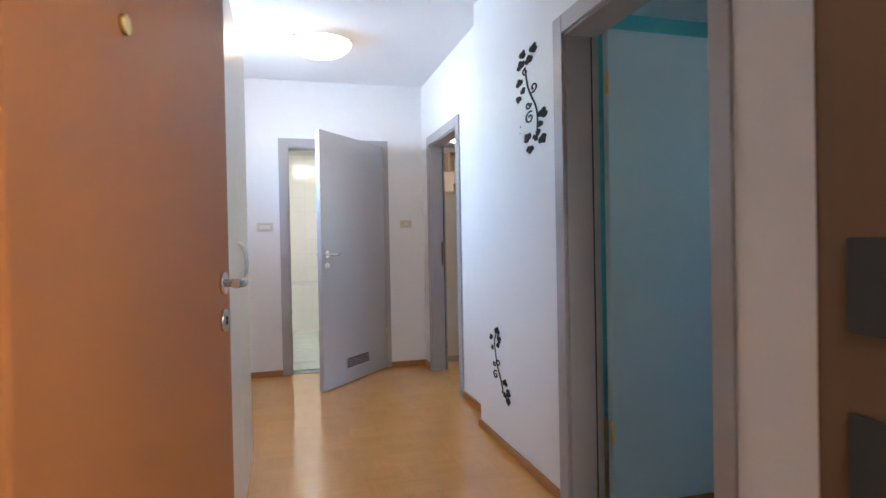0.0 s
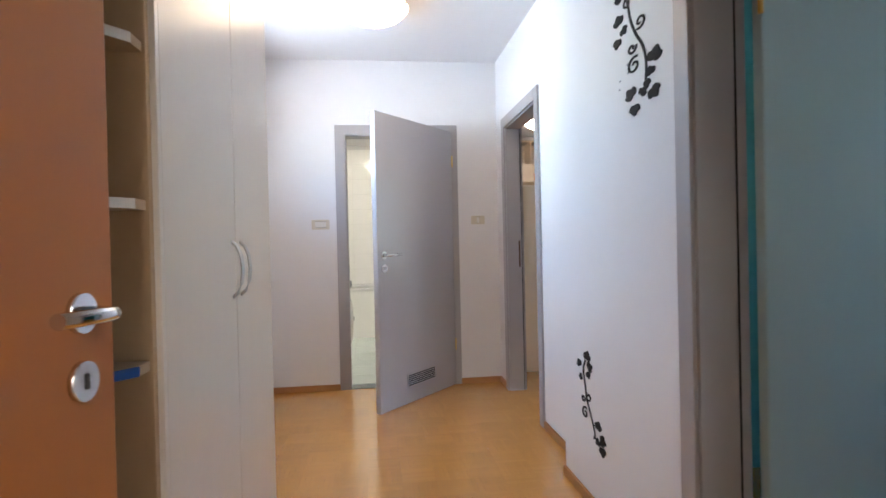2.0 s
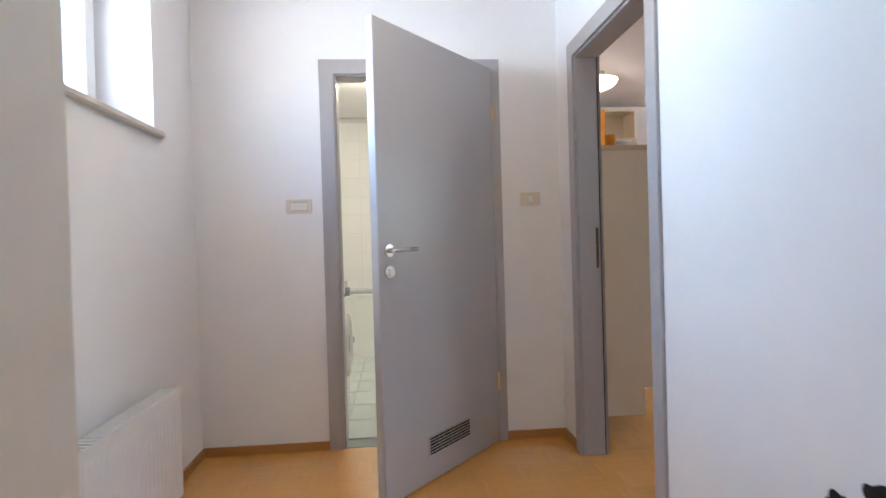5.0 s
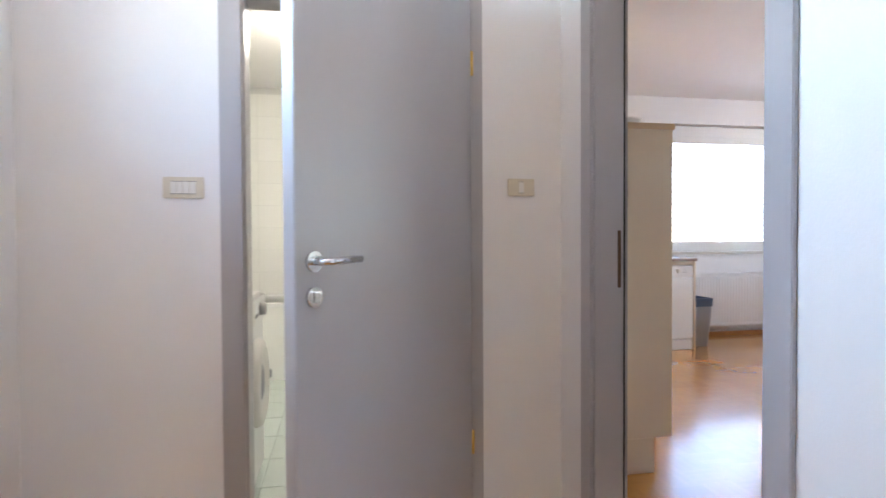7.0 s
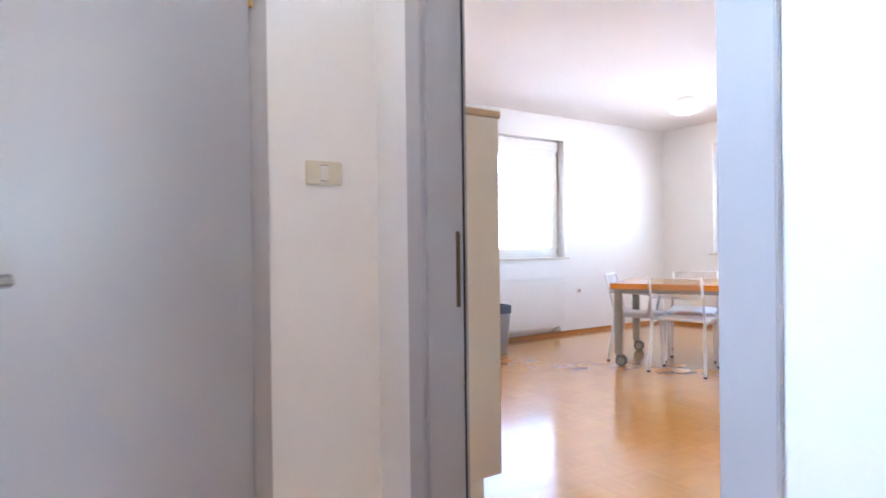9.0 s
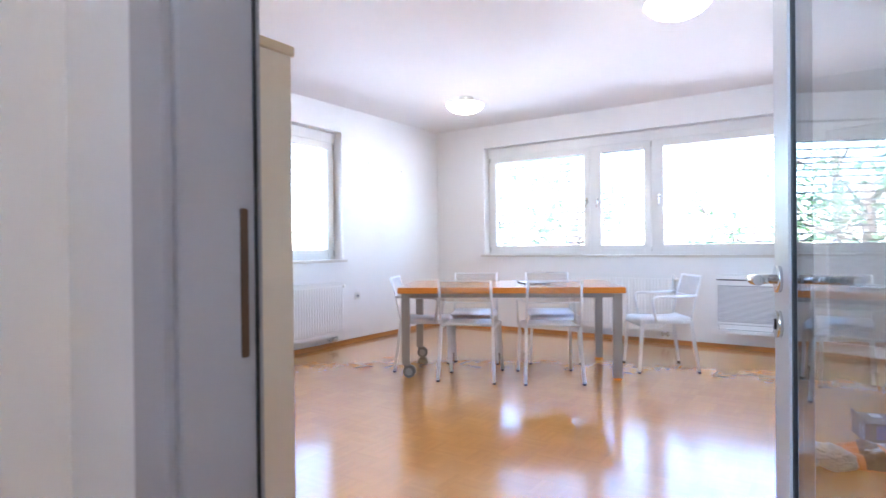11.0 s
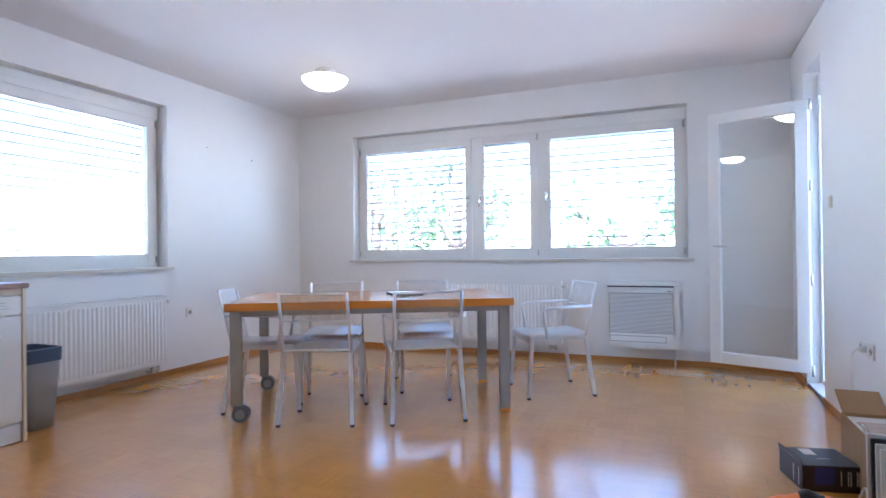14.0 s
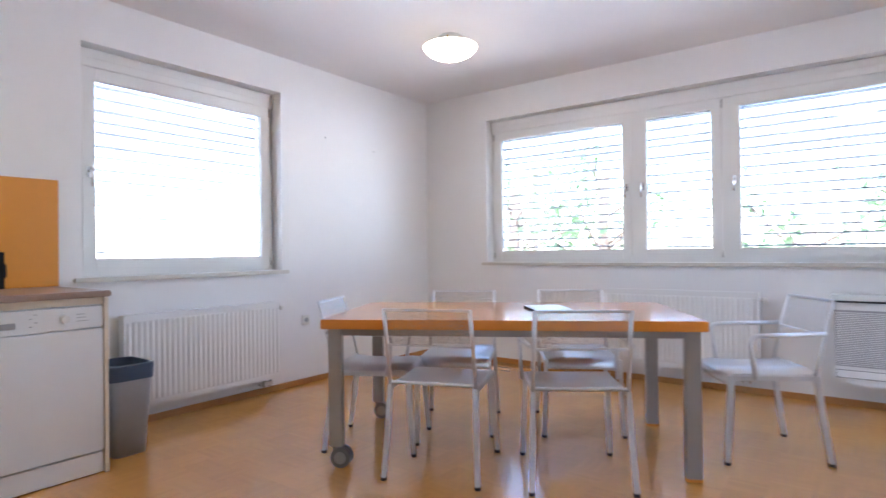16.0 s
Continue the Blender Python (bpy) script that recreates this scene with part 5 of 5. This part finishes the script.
# stands in for a carton's far flap, in the baseboard's oak colour
ob = solid("wooden_board", box(bmesh.new(), 0, 0.34, -0.02, 0, 0, 0.158, 0.003), M_BASE, "thin brown strip at the wall, standing in for a cardboard flap", "board")
ob.matrix_world = pose(4.96, 3.66, 0.0, -4, 0, 0)


def crumpled(name, x, y, rx, ry, h, material, label, category, seed, lumps=5.0):
    bm = bmesh.new()
    bmesh.ops.create_icosphere(bm, subdivisions=4, radius=1)
    for v in bm.verts:
        p = v.co.copy()
        n = noise.noise(p * 1.6 + Vector((seed, 0, 0))) * 0.35 + abs(noise.noise(p * lumps + Vector((0, seed, 0)))) * 0.38 - 0.1
        q = p * (1 + n)
        v.co = Vector((q.x * rx, q.y * ry, max(0.0, (q.z * 0.55 + 0.5)) * h))
    for f in bm.faces:
        f.smooth = False
    ob = solid(name, bm, material, label, category)
    ob.matrix_world = pose(x, y, 0.001)
    return ob


crumpled("plastic_bag", 3.925, 4.185, 0.115, 0.10, 0.09, M_FILM, "crumpled translucent white plastic bag on the floor", "plastic bag", 3.0)


def carrier_bag(m, label):
    """A flat, half-empty carrier bag lying on the floor: orange ends, a black middle and a pale mark."""
    g = thing("carrier_bag", m, label, "plastic bag")
    nx, ny = 30, 36

    def sheet(x0, x1, y0, y1, lift):
        bm = bmesh.new()
        grid = []
        for i in range(nx + 1):
            row = []
            for j in range(ny + 1):
                x, y = x0 + (x1 - x0) * i / nx, y0 + (y1 - y0) * j / ny
                u, v = x / 0.16, y / 0.19
                edge = max(0.0, 1 - max(abs(u), abs(v)) ** 4)
                p = Vector((x * 7, y * 7, 1.7))
                z = edge * (0.055 + 0.05 * noise.noise(p) + 0.03 * abs(noise.noise(p * 2.7)))
                w = 0.014 * noise.noise(p * 0.8 + Vector((4, 0, 0)))
                row.append(bm.verts.new((x + w, y - w, max(0.002, z) + lift)))
            grid.append(row)
        for a_, b_ in zip(grid, grid[1:]):
            for j in range(ny):
                bm.faces.new((a_[j], b_[j], b_[j + 1], a_[j + 1])).smooth = True
        return bm
    part("body", sheet(-0.155, 0.155, -0.185, 0.185, 0.0), M_OBAG, g, "crumpled orange plastic")
    part("black_panel", sheet(-0.15, 0.13, 0.0, 0.085, 0.003), M_BBAG, g, "glossy black middle panel")
    for k in range(3):
        part("mark", sheet(0.03 - 0.03 * k, 0.042 - 0.03 * k, 0.0, 0.06 - 0.012 * k, 0.0055), M_PAPER, g, "pale mark")
    return g


carrier_bag(pose(4.09, 3.985, 0.001, 0, 0, 8), "crumpled orange and black plastic carrier bag on the floor")
lf = solid("leaflet", box(bmesh.new(), -0.075, 0.075, -0.05, 0.05, 0, 0.003, 0.001), M_PRINT, "colour printed leaflet lying on the carrier bag", "leaflet")
lf.matrix_world = pose(4.03, 3.92, 0.088, 6, -8, 30)
solid("cable", tube(bmesh.new(), rounded([(4.30, 3.86, 0.004), (4.26, 3.835, 0.10), (4.18, 3.85, 0.07), (4.10, 3.84, 0.004)], 0.03), 0.0035, 6), M_PLAST, "loose white cable looped over the floor", "cable")


# ---- outside ----
def tree(x, y, h, r, seed, n=800):
    rr = random.Random(seed)
    t = thing("tree", pose(x, y, -3.0), "leafy green tree outside the windows", "tree", group="trees outside")
    bm = bmesh.new()
    tube(bm, [(0, 0, -0.2), (0.05, 0.02, h * 0.3), (-0.05, 0.05, h * 0.6), (0.02, 0, h * 0.85)], 0.16, 8)
    tips = []
    for k in range(14):
        a, z = rr.uniform(0, 6.28), rr.uniform(0.25, 0.8) * h
        e = (math.cos(a) * r * rr.uniform(0.5, 0.95), math.sin(a) * r * rr.uniform(0.5, 0.95), z + rr.uniform(0.3, 1.1))
        tube(bm, [(0, 0, z - 0.2), (e[0] * 0.5, e[1] * 0.5, z + 0.2), e], 0.045, 5)
        tips.append(e)
    part("trunk", bm, M_BARK, t)
    verts, faces = [], []
    for k in range(n):
        c = Vector(rr.choice(tips)) + Vector((rr.gauss(0, 0.33), rr.gauss(0, 0.33), rr.gauss(0, 0.3))) * r * 0.55
        u = Vector((rr.uniform(-1, 1), rr.uniform(-1, 1), rr.uniform(-1, 1))).normalized()
        v = u.cross(Vector((rr.uniform(-1, 1), rr.uniform(-1, 1), rr.uniform(-1, 1)))).normalized()
        s = rr.uniform(0.07, 0.16)
        b = len(verts)
        verts += [c - u * s, c + v * s * 0.5, c + u * s, c - v * s * 0.5]
        faces.append((b, b + 1, b + 2, b + 3))
    me = bpy.data.meshes.new("crown")
    me.from_pydata([tuple(v) for v in verts], [], faces)
    me.materials.append(M_LEAF)
    cr = new("crown", me)
    cr.parent = t


for k, (x, y, h, r) in enumerate(((15.5, 12.3, 6.6, 1.9), (17.5, 10.6, 7.4, 1.7), (18.5, 5.9, 5.4, 1.6), (21.5, 14.8, 8.6, 2.6), (16.0, 3.4, 5.4, 1.5), (6.6, 22.5, 5.2, 2.2))):
    tree(x, y, h, r, 20 + k)

# ---- parquet ----
def parquet():
    rr = random.Random(4)
    S, N = 0.16, 7
    w = S / N
    regions = [(-0.88, 1.05, 0.61, 5.15), (1.05, 1.165, 4.055, 4.868), (1.165, 7.02, 3.61, 8.61), (1.09, 4.2, 0.6, 3.28), (1.05, 1.09, 1.37, 2.21)]
    verts, faces = [], []
    me = None
    pieces = 0
    meshes = {}

    def strip(x0, x1, y0, y1, z, g=0.00015):
        b = len(verts)
        for ins, zz in ((g, -0.006), (g, z)):
            verts.extend(((x0 + ins, y0 + ins, zz), (x1 - ins, y0 + ins, zz), (x1 - ins, y1 - ins, zz), (x0 + ins, y1 - ins, zz)))
        for k in range(4):
            faces.append((b + k, b + (k + 1) % 4, b + 4 + (k + 1) % 4, b + 4 + k))
        faces.append((b + 4, b + 5, b + 6, b + 7))
    for X0, X1, Y0, Y1 in regions:
        i0, i1 = math.floor(X0 / S), math.ceil(X1 / S)
        j0, j1 = math.floor(Y0 / S), math.ceil(Y1 / S)
        for i in range(i0, i1):
            for j in range(j0, j1):
                cx, cy = i * S, j * S
                for k in range(N):
                    if (i + j) % 2:
                        a = (cx + k * w, cx + (k + 1) * w, cy, cy + S)
                    else:
                        a = (cx, cx + S, cy + k * w, cy + (k + 1) * w)
                    a = (max(a[0], X0), min(a[1], X1), max(a[2], Y0), min(a[3], Y1))
                    if a[1] - a[0] < 0.004 or a[3] - a[2] < 0.004:
                        continue
                    z = 0.0
                    whole = abs((a[1] - a[0]) * (a[3] - a[2]) - S * w) < 1e-6
                    if whole and 0.0 <= cx < 0.87 and 2.9 <= cy < 4.3 and pieces < 300:
                        key = (i + j) % 2
                        if key not in meshes:
                            v0, f0 = len(verts), len(faces)
                            L = (w, S) if key else (S, w)
                            strip(-L[0] / 2, L[0] / 2, -L[1] / 2, L[1] / 2, 0.0)
                            pm = bpy.data.meshes.new("parquet_strip")
                            pm.from_pydata(verts[v0:], [], [tuple(q - v0 for q in f) for f in faces[f0:]])
                            pm.materials.append(M_PARQP)
                            del verts[v0:], faces[f0:]
                            meshes[key] = pm
                        ob = new("parquet_strip", meshes[key])
                        ob.parent = floor
                        ob.location = ((a[0] + a[1]) / 2, (a[2] + a[3]) / 2, z)
                        pieces += 1
                    else:
                        strip(*a, z, 0.00015 if a[0] < 1.165 else 0.0)
    me = bpy.data.meshes.new("parquet")
    me.from_pydata(verts, [], faces)
    me.materials.append(M_PARQ)
    ob = new("parquet", me)
    ob.parent = floor
    tagged(ob, kind="stuff")


parquet()
